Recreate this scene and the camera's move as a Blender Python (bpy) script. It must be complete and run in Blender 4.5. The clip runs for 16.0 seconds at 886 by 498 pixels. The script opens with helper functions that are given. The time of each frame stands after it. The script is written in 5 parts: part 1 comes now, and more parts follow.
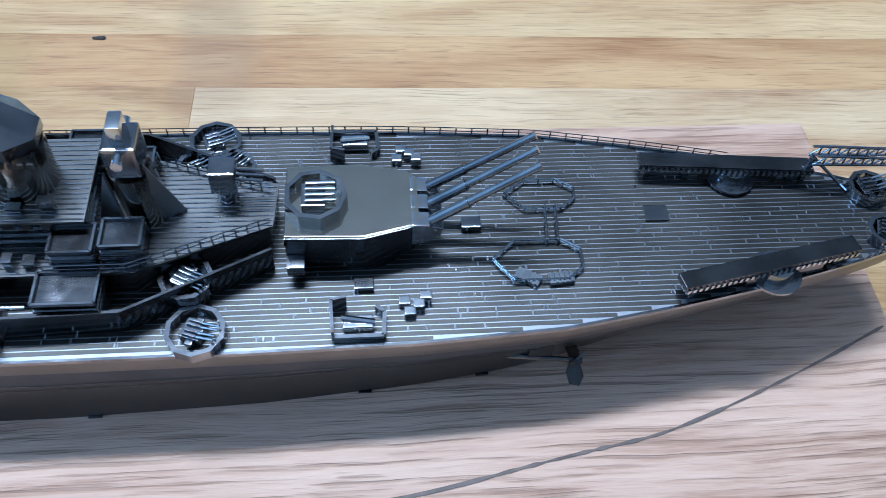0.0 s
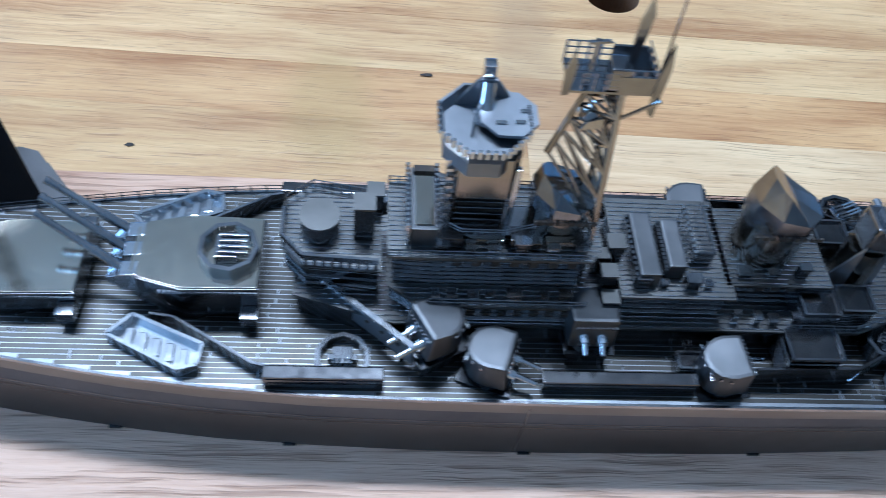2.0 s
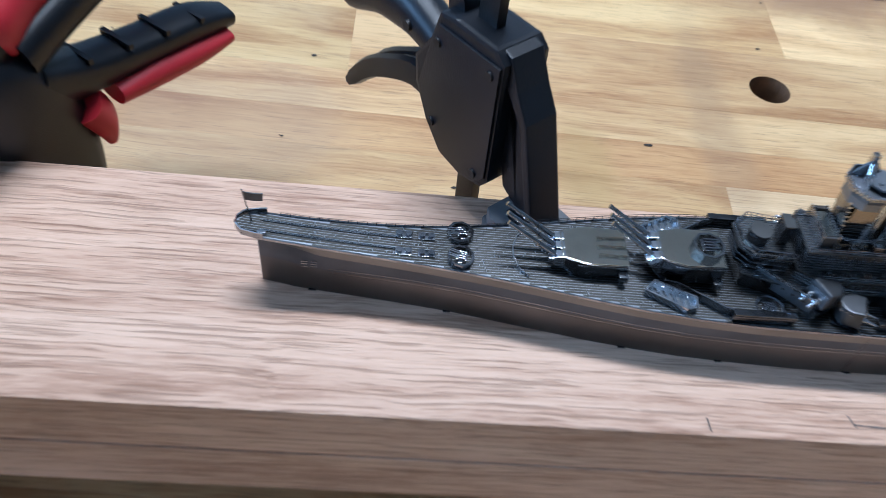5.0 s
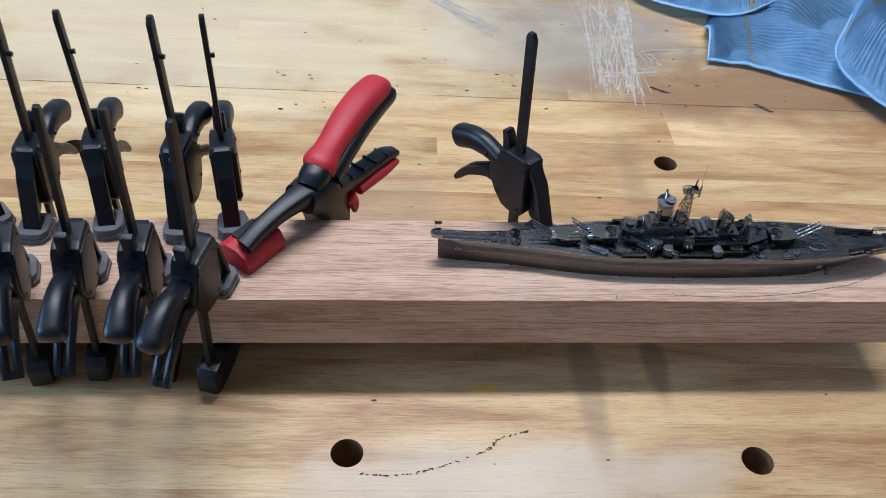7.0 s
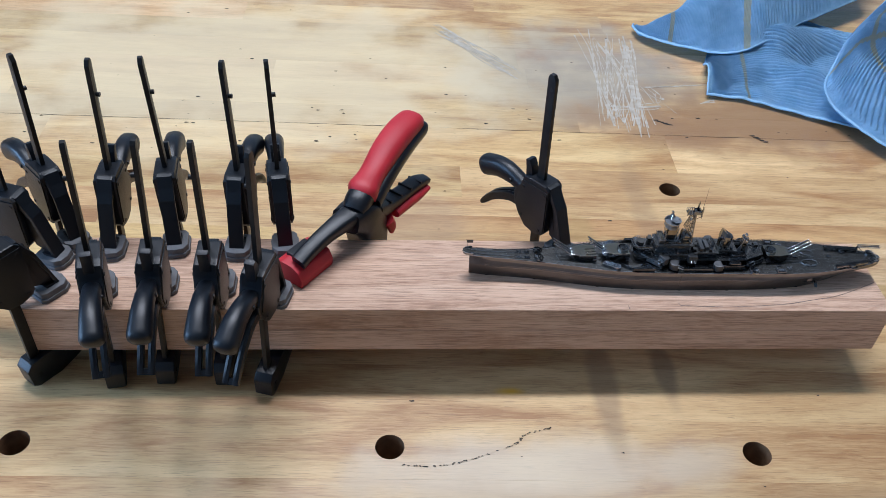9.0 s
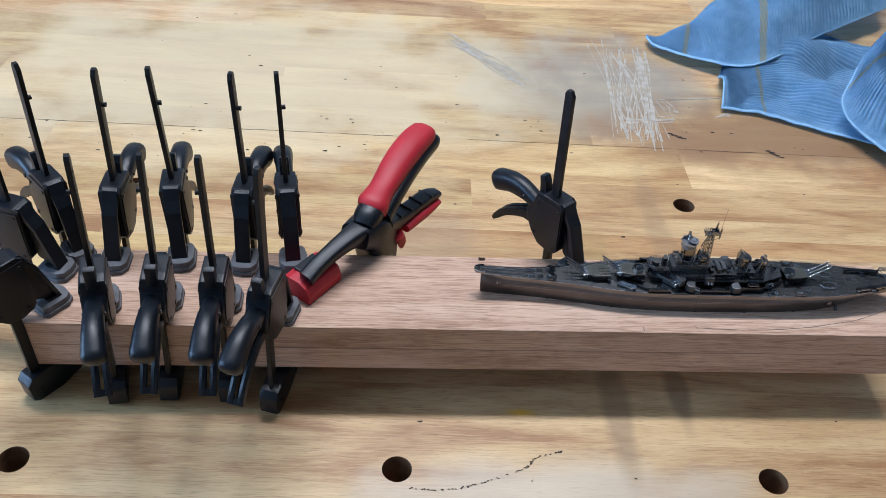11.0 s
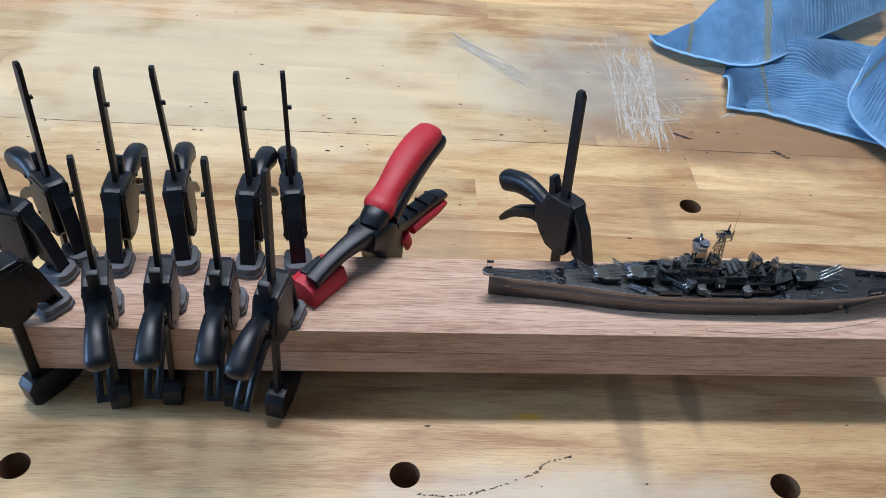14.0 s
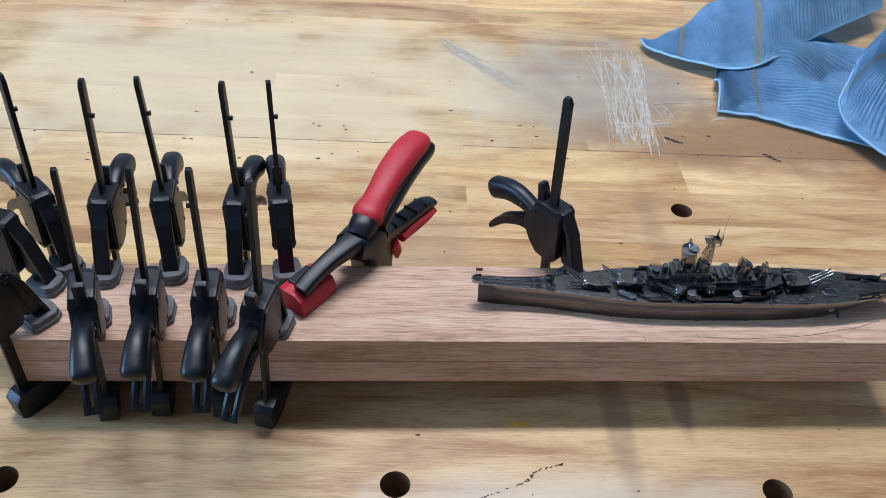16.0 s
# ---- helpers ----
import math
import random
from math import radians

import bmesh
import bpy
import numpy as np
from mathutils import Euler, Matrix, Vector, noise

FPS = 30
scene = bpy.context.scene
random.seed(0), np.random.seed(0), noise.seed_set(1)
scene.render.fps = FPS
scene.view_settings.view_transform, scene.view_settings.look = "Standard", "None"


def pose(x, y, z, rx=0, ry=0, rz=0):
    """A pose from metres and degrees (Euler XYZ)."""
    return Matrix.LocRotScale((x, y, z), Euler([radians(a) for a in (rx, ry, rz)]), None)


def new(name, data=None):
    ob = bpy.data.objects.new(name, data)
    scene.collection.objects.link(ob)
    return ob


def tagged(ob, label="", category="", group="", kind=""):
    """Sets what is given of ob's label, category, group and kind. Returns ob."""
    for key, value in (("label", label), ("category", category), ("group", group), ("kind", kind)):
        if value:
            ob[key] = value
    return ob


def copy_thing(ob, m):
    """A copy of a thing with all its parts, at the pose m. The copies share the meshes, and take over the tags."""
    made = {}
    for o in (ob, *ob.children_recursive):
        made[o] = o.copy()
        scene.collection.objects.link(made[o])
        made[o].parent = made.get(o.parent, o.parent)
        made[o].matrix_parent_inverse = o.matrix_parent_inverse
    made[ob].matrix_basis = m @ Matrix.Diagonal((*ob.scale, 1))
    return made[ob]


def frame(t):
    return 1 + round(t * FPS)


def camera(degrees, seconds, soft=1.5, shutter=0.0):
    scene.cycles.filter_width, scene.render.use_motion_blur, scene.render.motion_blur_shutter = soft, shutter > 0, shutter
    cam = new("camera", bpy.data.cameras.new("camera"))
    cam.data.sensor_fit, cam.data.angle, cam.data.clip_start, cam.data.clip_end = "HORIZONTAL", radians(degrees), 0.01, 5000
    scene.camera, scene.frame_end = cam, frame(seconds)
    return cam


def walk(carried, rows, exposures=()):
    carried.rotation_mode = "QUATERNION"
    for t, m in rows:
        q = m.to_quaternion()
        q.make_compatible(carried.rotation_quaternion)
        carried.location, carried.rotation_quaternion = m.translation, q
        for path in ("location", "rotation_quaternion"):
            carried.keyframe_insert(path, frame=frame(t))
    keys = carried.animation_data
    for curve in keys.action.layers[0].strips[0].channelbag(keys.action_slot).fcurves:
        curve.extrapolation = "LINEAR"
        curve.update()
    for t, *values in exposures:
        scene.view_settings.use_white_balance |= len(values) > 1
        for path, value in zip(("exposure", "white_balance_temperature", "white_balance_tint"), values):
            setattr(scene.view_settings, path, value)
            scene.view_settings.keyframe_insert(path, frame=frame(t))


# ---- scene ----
cam = camera(54.95, 16.0, 0.7, 0.35)
PATH = [
    (0.0, 0.2695, -0.03011, 0.16892, 35.849, -2.817, -4.248),
    (0.5, 0.25907, -0.03118, 0.17085, 36.389, -2.61, -3.794),
    (1.0, 0.22731, -0.0284, 0.17566, 35.98, -3.524, -3.008),
    (1.5, 0.19907, -0.02766, 0.17412, 36.292, -4.098, -2.021),
    (2.0, 0.17555, -0.02894, 0.17724, 36.804, -5.313, -1.685),
    (2.5, 0.15422, -0.02921, 0.17423, 36.957, -6.472, -1.35),
    (3.0, 0.13379, -0.03012, 0.17542, 38.19, -7.455, -1.25),
    (3.5, 0.1116, -0.03109, 0.17213, 38.799, -7.639, -0.947),
    (4.0, 0.09013, -0.03155, 0.17366, 38.607, -7.988, -0.65),
    (4.2, 0.08517, -0.03178, 0.17319, 38.618, -8.089, -0.492),
    (6.3, 0.0583, -0.27401, 0.3846, 44.573, -3.888, -0.011),
    (6.5, 0.0191, -0.29228, 0.39379, 45.006, -3.398, -1.161),
    (7.0, 0.01484, -0.33785, 0.43342, 46.017, -3.522, -2.973),
    (7.5, -0.00427, -0.3716, 0.45362, 47.191, -3.791, -2.938),
    (8.0, -0.00996, -0.38527, 0.46707, 47.701, -3.483, -3.075),
    (8.5, -0.00913, -0.38681, 0.47067, 48.05, -3.194, -3.24),
    (9.0, -0.01033, -0.38913, 0.46906, 48.068, -3.342, -3.043),
    (9.5, -0.01268, -0.3827, 0.46523, 48.168, -3.74, -2.893),
    (10.0, -0.01286, -0.37814, 0.46855, 48.139, -3.769, -2.584),
    (12.5, -0.01645, -0.36874, 0.46554, 48.293, -3.752, -2.203),
    (13.0, -0.01685, -0.36933, 0.46786, 48.178, -3.85, -2.53),
    (13.5, -0.01839, -0.36808, 0.46431, 48.086, -3.809, -2.608),
    (14.0, -0.02226, -0.36458, 0.46347, 48.093, -4.014, -2.554),
    (14.5, -0.02451, -0.36168, 0.46274, 48.31, -4.187, -2.621),
    (15.0, -0.02459, -0.36161, 0.46394, 48.237, -4.089, -2.724),
    (15.5, -0.018, -0.36338, 0.46524, 48.299, -3.721, -2.8),
    (16.0, -0.01623, -0.36157, 0.4648, 48.364, -3.693, -3.031),
]
EXPOSURES = [(0.0, 0.10, 4650, 7.5), (1.0, 0.12, 4650, 7.5), (2.5, 0.17, 4680, 7.5), (4.2, 0.20, 4720, 7.5), (6.3, -0.17, 5520, 13.0), (16.0, -0.17, 5520, 13.0)]
walk(cam, [(t, pose(*v)) for t, *v in PATH], EXPOSURES)

# ---- light: a shop light hung over the bench, and daylight through a window and an open garage door ----
world = bpy.data.worlds.new("sky")
scene.world = world
world.use_nodes = True
wn = world.node_tree.nodes
sky = wn.new("ShaderNodeTexSky")
sky.sky_type, sky.sun_disc = "NISHITA", False
sky.sun_elevation, sky.sun_rotation = radians(50), radians(200)
world.node_tree.links.new(sky.outputs[0], wn["Background"].inputs[0])
wn["Background"].inputs[1].default_value = 0.12
SHOP_WATTS, DOOR_WATTS, WINDOW_WATTS = 46.0, 78.0, 72.0


def area_lamp(name, m, sx, sy, watts, colour):
    lamp = bpy.data.lights.new(name, "AREA")
    lamp.shape, lamp.size, lamp.size_y = "RECTANGLE", sx, sy
    lamp.energy, lamp.color = watts, colour
    ob = new(name, lamp)
    ob.matrix_world = m
    return ob


area_lamp("shop_lamp", pose(-0.05, 0.62, 1.93, 0, 0, 0), 1.2, 0.16, SHOP_WATTS, (1.0, 0.97, 0.92))
area_lamp("door_daylight", pose(0.6, 2.58, 0.40, 90, 0, 180) @ pose(0, 0, 0, 180, 0, 0), 3.8, 2.0, DOOR_WATTS, (0.76, 0.89, 1.0))
area_lamp("window_daylight", pose(-2.58, -0.3, 0.75, 90, 0, -90), 1.6, 1.1, WINDOW_WATTS, (0.48, 0.72, 1.0))

# ---- materials ----


def material(name, base, rough=0.5, metal=0.0, coat=0.0):
    m = bpy.data.materials.new(name)
    m.use_nodes = True
    b = m.node_tree.nodes["Principled BSDF"]
    b.inputs["Base Color"].default_value = (*base, 1)
    b.inputs["Roughness"].default_value = rough
    b.inputs["Metallic"].default_value = metal
    b.inputs["Coat Weight"].default_value = coat
    return m, m.node_tree.nodes, m.node_tree.links, b


def worn(name, base, other, scale, rough=(0.3, 0.5), metal=0.0, bump=0.1, bump_scale=None, coat=0.0, distance=0.0003):
    """A surface whose colour and gloss vary in patches, with a fine relief."""
    m, n, k, b = material(name, base, rough[0], metal, coat)
    co = n.new("ShaderNodeTexCoord")
    big = n.new("ShaderNodeTexNoise")
    big.inputs["Scale"].default_value, big.inputs["Detail"].default_value = scale, 6
    fine = n.new("ShaderNodeTexNoise")
    fine.inputs["Scale"].default_value, fine.inputs["Detail"].default_value = bump_scale or scale * 9, 3
    k.new(co.outputs["Object"], big.inputs["Vector"])
    k.new(co.outputs["Object"], fine.inputs["Vector"])
    ramp = n.new("ShaderNodeValToRGB")
    ramp.color_ramp.elements[0].position, ramp.color_ramp.elements[1].position = 0.35, 0.68
    ramp.color_ramp.elements[0].color, ramp.color_ramp.elements[1].color = (*base, 1), (*other, 1)
    k.new(big.outputs["Fac"], ramp.inputs[0])
    k.new(ramp.outputs[0], b.inputs["Base Color"])
    mr = n.new("ShaderNodeMapRange")
    mr.inputs["To Min"].default_value, mr.inputs["To Max"].default_value = rough
    k.new(fine.outputs["Fac"], mr.inputs[0])
    k.new(mr.outputs[0], b.inputs["Roughness"])
    bp = n.new("ShaderNodeBump")
    bp.inputs["Strength"].default_value, bp.inputs["Distance"].default_value = bump, distance
    k.new(fine.outputs["Fac"], bp.inputs["Height"])
    k.new(bp.outputs[0], b.inputs["Normal"])
    return m


def wood(name, pale, mid, dark, stretch, rough, bump=0.25, coat=0.0, vary=0.25, pores=0.5, ring=1.0, fibres=0.3, wear_and_shade=False, waver=0.006, pore_size=(27, 2600), pore_cut=(0.62, 0.74)):
    """Wood with the grain along x: broad figure, long fibres and short dark pores."""
    m, n, k, b = material(name, mid, rough, 0.0, coat)
    co = n.new("ShaderNodeTexCoord")
    info = n.new("ShaderNodeObjectInfo")
    shift = n.new("ShaderNodeVectorMath")
    shift.operation = "MULTIPLY_ADD"
    shift.inputs[1].default_value = (7.0, 5.0, 3.0)
    comb = n.new("ShaderNodeCombineXYZ")
    for i in range(3):
        k.new(info.outputs["Random"], comb.inputs[i])
    k.new(comb.outputs[0], shift.inputs[0])
    k.new(co.outputs["Object"], shift.inputs[2])

    # a slow waver that bends the grain
    slow = n.new("ShaderNodeTexNoise")
    slow.inputs["Scale"].default_value, slow.inputs["Detail"].default_value = 38, 2
    k.new(shift.outputs[0], slow.inputs["Vector"])
    bent = n.new("ShaderNodeVectorMath")
    bent.operation = "MULTIPLY_ADD"
    bent.inputs[1].default_value = (0.0, waver, waver)
    k.new(slow.outputs["Color"], bent.inputs[0])
    k.new(shift.outputs[0], bent.inputs[2])

    def noise_at(sx, sy, detail, rough_=0.55, distort=0.0):
        mp = n.new("ShaderNodeMapping")
        mp.inputs["Scale"].default_value = (sx, sy, sy)
        k.new(bent.outputs[0], mp.inputs["Vector"])
        t = n.new("ShaderNodeTexNoise")
        t.inputs["Scale"].default_value, t.inputs["Detail"].default_value = 1.0, detail
        t.inputs["Roughness"].default_value, t.inputs["Distortion"].default_value = rough_, distort
        k.new(mp.outputs[0], t.inputs["Vector"])
        return t

    figure = noise_at(2.2 * stretch, 42 * ring, 4, 0.5, 0.8)
    fibre = noise_at(14 * stretch, 800, 3, 0.7)
    pore = noise_at(pore_size[0] * stretch, pore_size[1], 2, 0.6)
    patch = noise_at(5, 9, 3)
    ramp = n.new("ShaderNodeValToRGB")
    e = ramp.color_ramp.elements
    e[0].position, e[0].color = 0.36, (*dark, 1)
    e[1].position, e[1].color = 0.62, (*pale, 1)
    x = e.new(0.48)
    x.color = (*mid, 1)
    mix = n.new("ShaderNodeMath")
    mix.operation = "MULTIPLY_ADD"
    k.new(fibre.outputs["Fac"], mix.inputs[0])
    mix.inputs[1].default_value = fibres
    mul = n.new("ShaderNodeMath")
    mul.operation = "MULTIPLY_ADD"
    k.new(figure.outputs["Fac"], mul.inputs[0])
    mul.inputs[1].default_value = 1.05 - fibres
    mul.inputs[2].default_value = -0.03
    k.new(mul.outputs[0], mix.inputs[2])
    k.new(mix.outputs[0], ramp.inputs[0])
    pr = n.new("ShaderNodeMapRange")
    pr.inputs["From Min"].default_value, pr.inputs["From Max"].default_value = pore_cut
    pr.inputs["To Min"].default_value, pr.inputs["To Max"].default_value = 0.0, pores
    k.new(pore.outputs["Fac"], pr.inputs[0])
    dk = n.new("ShaderNodeMix")
    dk.data_type = "RGBA"
    k.new(pr.outputs[0], dk.inputs["Factor"])
    k.new(ramp.outputs[0], dk.inputs["A"])
    dk.inputs["B"].default_value = (dark[0] * 0.45, dark[1] * 0.4, dark[2] * 0.35, 1)
    hsv = n.new("ShaderNodeHueSaturation")
    val = n.new("ShaderNodeMapRange")
    val.inputs["To Min"].default_value, val.inputs["To Max"].default_value = 1 - vary, 1 + vary
    k.new(info.outputs["Random"], val.inputs[0])
    pv = n.new("ShaderNodeMapRange")
    pv.inputs["To Min"].default_value, pv.inputs["To Max"].default_value = 0.8, 1.2
    k.new(patch.outputs["Fac"], pv.inputs[0])
    vv = n.new("ShaderNodeMath")
    vv.operation = "MULTIPLY"
    k.new(val.outputs[0], vv.inputs[0])
    k.new(pv.outputs[0], vv.inputs[1])
    k.new(vv.outputs[0], hsv.inputs["Value"])
    board = n.new("ShaderNodeMix")
    board.data_type, board.blend_type = "RGBA", "MULTIPLY"
    board.inputs["Factor"].default_value = 1.0
    k.new(dk.outputs["Result"], board.inputs["A"])
    k.new(info.outputs["Color"], board.inputs["B"])
    k.new(board.outputs["Result"], hsv.inputs["Color"])
    colour = hsv.outputs[0]
    if wear_and_shade:
        # stains and worn varnish across the staves, plus painted glare, falloff and shadow: place, radii, colour,
        # strength
        where = n.new("ShaderNodeNewGeometry")
        cloud = n.new("ShaderNodeTexNoise")
        cloud.inputs["Scale"].default_value, cloud.inputs["Detail"].default_value = 16, 6
        k.new(where.outputs["Position"], cloud.inputs["Vector"])
        # worn grey, painted glare far left, pale stain, painted falloff right and front
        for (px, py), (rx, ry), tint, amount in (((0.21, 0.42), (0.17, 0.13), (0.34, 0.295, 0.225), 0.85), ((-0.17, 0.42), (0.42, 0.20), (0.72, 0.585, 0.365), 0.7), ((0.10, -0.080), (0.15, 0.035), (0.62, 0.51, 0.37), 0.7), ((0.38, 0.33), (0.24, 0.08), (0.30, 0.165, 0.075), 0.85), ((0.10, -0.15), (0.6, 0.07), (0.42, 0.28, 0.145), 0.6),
                                             # two streaks of shadow before the beam, painted in, and a yellow spot
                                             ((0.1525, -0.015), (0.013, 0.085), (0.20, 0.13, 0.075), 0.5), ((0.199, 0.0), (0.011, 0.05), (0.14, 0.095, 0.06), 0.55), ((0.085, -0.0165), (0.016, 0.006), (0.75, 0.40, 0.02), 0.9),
                                             # two stains, and the soft shadow painted behind the squeeze clamp
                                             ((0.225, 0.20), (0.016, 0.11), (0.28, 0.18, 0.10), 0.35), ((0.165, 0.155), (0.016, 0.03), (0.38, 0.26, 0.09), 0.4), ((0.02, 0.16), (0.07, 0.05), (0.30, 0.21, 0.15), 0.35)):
            off = n.new("ShaderNodeVectorMath")
            off.operation = "SUBTRACT"
            off.inputs[1].default_value = (px, py, 0)
            k.new(where.outputs["Position"], off.inputs[0])
            sc = n.new("ShaderNodeVectorMath")
            sc.operation = "MULTIPLY"
            sc.inputs[1].default_value = (1 / rx, 1 / ry, 0)
            k.new(off.outputs[0], sc.inputs[0])
            ln = n.new("ShaderNodeVectorMath")
            ln.operation = "LENGTH"
            k.new(sc.outputs[0], ln.inputs[0])
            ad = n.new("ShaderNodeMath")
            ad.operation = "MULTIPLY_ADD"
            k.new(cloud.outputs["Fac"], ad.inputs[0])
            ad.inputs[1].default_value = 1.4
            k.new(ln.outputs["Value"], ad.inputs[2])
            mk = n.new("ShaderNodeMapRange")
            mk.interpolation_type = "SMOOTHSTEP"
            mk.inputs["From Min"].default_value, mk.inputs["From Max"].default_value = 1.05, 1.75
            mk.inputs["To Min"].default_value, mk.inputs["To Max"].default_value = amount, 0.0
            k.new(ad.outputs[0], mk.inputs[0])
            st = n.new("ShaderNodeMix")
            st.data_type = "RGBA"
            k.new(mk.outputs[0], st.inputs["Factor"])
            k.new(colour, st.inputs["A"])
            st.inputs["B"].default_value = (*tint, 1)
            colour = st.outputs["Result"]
    k.new(colour, b.inputs["Base Color"])
    rr = n.new("ShaderNodeMapRange")
    rr.inputs["To Min"].default_value, rr.inputs["To Max"].default_value = rough - 0.1, rough + 0.15
    k.new(patch.outputs["Fac"], rr.inputs[0])
    k.new(rr.outputs[0], b.inputs["Roughness"])
    bp = n.new("ShaderNodeBump")
    bp.inputs["Strength"].default_value, bp.inputs["Distance"].default_value = bump, 0.0004
    sub = n.new("ShaderNodeMath")
    sub.operation = "SUBTRACT"
    k.new(fibre.outputs["Fac"], sub.inputs[0])
    k.new(pr.outputs[0], sub.inputs[1])
    k.new(sub.outputs[0], bp.inputs["Height"])
    k.new(bp.outputs[0], b.inputs["Normal"])
    return m


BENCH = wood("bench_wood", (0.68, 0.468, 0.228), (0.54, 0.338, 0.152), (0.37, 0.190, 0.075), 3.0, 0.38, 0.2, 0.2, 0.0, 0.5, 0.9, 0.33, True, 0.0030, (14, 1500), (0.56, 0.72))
# dark end grain of the bores, with the holes' shade mixed into it
BORE_SHADE = worn("shaded_bore_wood", (0.16, 0.08, 0.036), (0.25, 0.13, 0.06), 120, (0.6, 0.8), 0, 0.4, 900)
OAK = wood("red_oak", (0.69, 0.468, 0.328), (0.585, 0.375, 0.254), (0.40, 0.228, 0.142), 4.0, 0.62, 0.8, 0.0, 0.03, 0.5, 2.4, 0.5, False, 0.0022, (9, 1250), (0.53, 0.66))
BLACK = worn("black_plastic", (0.0032, 0.0043, 0.0070), (0.0058, 0.0076, 0.0115), 60, (0.32, 0.46), 0, 0.25, 2500)
BLACK.node_tree.nodes["Principled BSDF"].inputs["Specular IOR Level"].default_value = 0.42
BAR = worn("black_oxide_steel", (0.010, 0.010, 0.011), (0.024, 0.022, 0.021), 90, (0.34, 0.5), 0.4, 0.2, 1500)
RUBBER = worn("grey_rubber", (0.10, 0.10, 0.105), (0.145, 0.145, 0.15), 120, (0.6, 0.8), 0, 0.2, 1800)
RED = worn("red_rubber", (0.42, 0.012, 0.022), (0.50, 0.02, 0.03), 45, (0.42, 0.6), 0, 0.25, 1800)
HULL = worn("hull_steel", (0.130, 0.119, 0.114), (0.185, 0.172, 0.165), 35, (0.3, 0.42), 1.0, 0.04, 300)
HULL_BAND = worn("etched_band", (0.105, 0.104, 0.110), (0.145, 0.144, 0.150), 60, (0.42, 0.56), 0.6, 0.06, 700)
HULL_TOP = worn("bare_strake", (0.20, 0.19, 0.18), (0.265, 0.253, 0.24), 50, (0.28, 0.4), 1.0, 0.04, 500)
STEEL = worn("gunmetal_steel", (0.24, 0.247, 0.265), (0.43, 0.438, 0.456), 160, (0.1, 0.22), 1.0, 0.015, 900)
ROOF = worn("polished_steel", (0.62, 0.565, 0.46), (0.72, 0.67, 0.56), 120, (0.08, 0.16), 1.0, 0.03, 700)
# steel with a warm tint, painting in the wood its faces mirror
REFLECT_TONE = worn("wood_tinted_steel", (0.32, 0.29, 0.25), (0.40, 0.37, 0.33), 60, (0.1, 0.2), 1.0, 0.02, 500)
DARK = worn("dark_steel", (0.10, 0.101, 0.107), (0.20, 0.201, 0.208), 190, (0.12, 0.26), 1.0, 0.02, 900)
DECK = worn("deck_steel", (0.046, 0.045, 0.041), (0.092, 0.089, 0.082), 60, (0.34, 0.48), 1.0, 0.08, 700)
BRIGHT = worn("bare_steel", (0.56, 0.575, 0.60), (0.74, 0.755, 0.78), 200, (0.1, 0.22), 1.0, 0.012, 900)
TOWEL = worn("terry_blue", (0.27, 0.50, 0.75), (0.39, 0.63, 0.87), 70, (0.85, 1.0), 0, 0.9, 1900, distance=0.001)
TOWEL_HEM = worn("terry_hem", (0.27, 0.47, 0.70), (0.36, 0.57, 0.79), 90, (0.9, 1.0), 0, 0.9, 1900, distance=0.001)
PALE = worn("brushed_steel", (0.215, 0.229, 0.252), (0.315, 0.332, 0.358), 110, (0.34, 0.5), 1.0, 0.03, 1200)
TIER = worn("etched_plate", (0.085, 0.085, 0.083), (0.14, 0.14, 0.136), 110, (0.36, 0.5), 1.0, 0.03, 1200)
HOUSE = worn("matt_steel", (0.085, 0.089, 0.095), (0.14, 0.144, 0.152), 150, (0.38, 0.52), 1.0, 0.03, 1200)
TOWEL_BAND = worn("terry_band", (0.42, 0.48, 0.48), (0.54, 0.54, 0.43), 80, (0.85, 1.0), 0, 0.9, 1900, distance=0.001)
CEILING = worn("white_ceiling", (0.78, 0.77, 0.75), (0.83, 0.82, 0.80), 1.5, (0.7, 0.85), 0, 0.15, 120)
PLASTER = worn("painted_wall", (0.33, 0.325, 0.31), (0.39, 0.38, 0.365), 1.5, (0.7, 0.85), 0, 0.15, 120)
CONCRETE = worn("concrete", (0.22, 0.215, 0.205), (0.30, 0.295, 0.285), 2.5, (0.7, 0.9), 0, 0.3, 90)
GRAPHITE = worn("graphite", (0.10, 0.075, 0.06), (0.19, 0.14, 0.11), 300, (0.5, 0.7), 0, 0.3, 2500)
# scorch and seam black, also painted on ship openings as the shade inside
CHAR_AND_GAP = worn("char_and_gap_black", (0.018, 0.014, 0.011), (0.05, 0.035, 0.022), 400, (0.6, 0.8), 0, 0.4, 2500)
SCUFF = worn("pale_scuff", (0.40, 0.345, 0.265), (0.52, 0.47, 0.39), 130, (0.5, 0.7), 0, 0.3, 2500)

# ---- mesh helpers ----


def part(name, bm, mat, parent=None, label="", scale=1.0, smooth=False):
    """Link a bmesh as one mesh object, under parent where one is given."""
    if scale != 1.0:
        bmesh.ops.scale(bm, vec=(scale,) * 3, verts=bm.verts)
    bmesh.ops.recalc_face_normals(bm, faces=bm.faces)
    me = bpy.data.meshes.new(name)
    bm.to_mesh(me)
    bm.free()
    me.materials.append(mat)
    if smooth:
        for p in me.polygons:
            p.use_smooth = True
        me.set_sharp_from_angle(angle=radians(38))
    ob = new(name, me)
    if parent:
        ob.parent = parent
    if label:
        tagged(ob, label)
    return ob


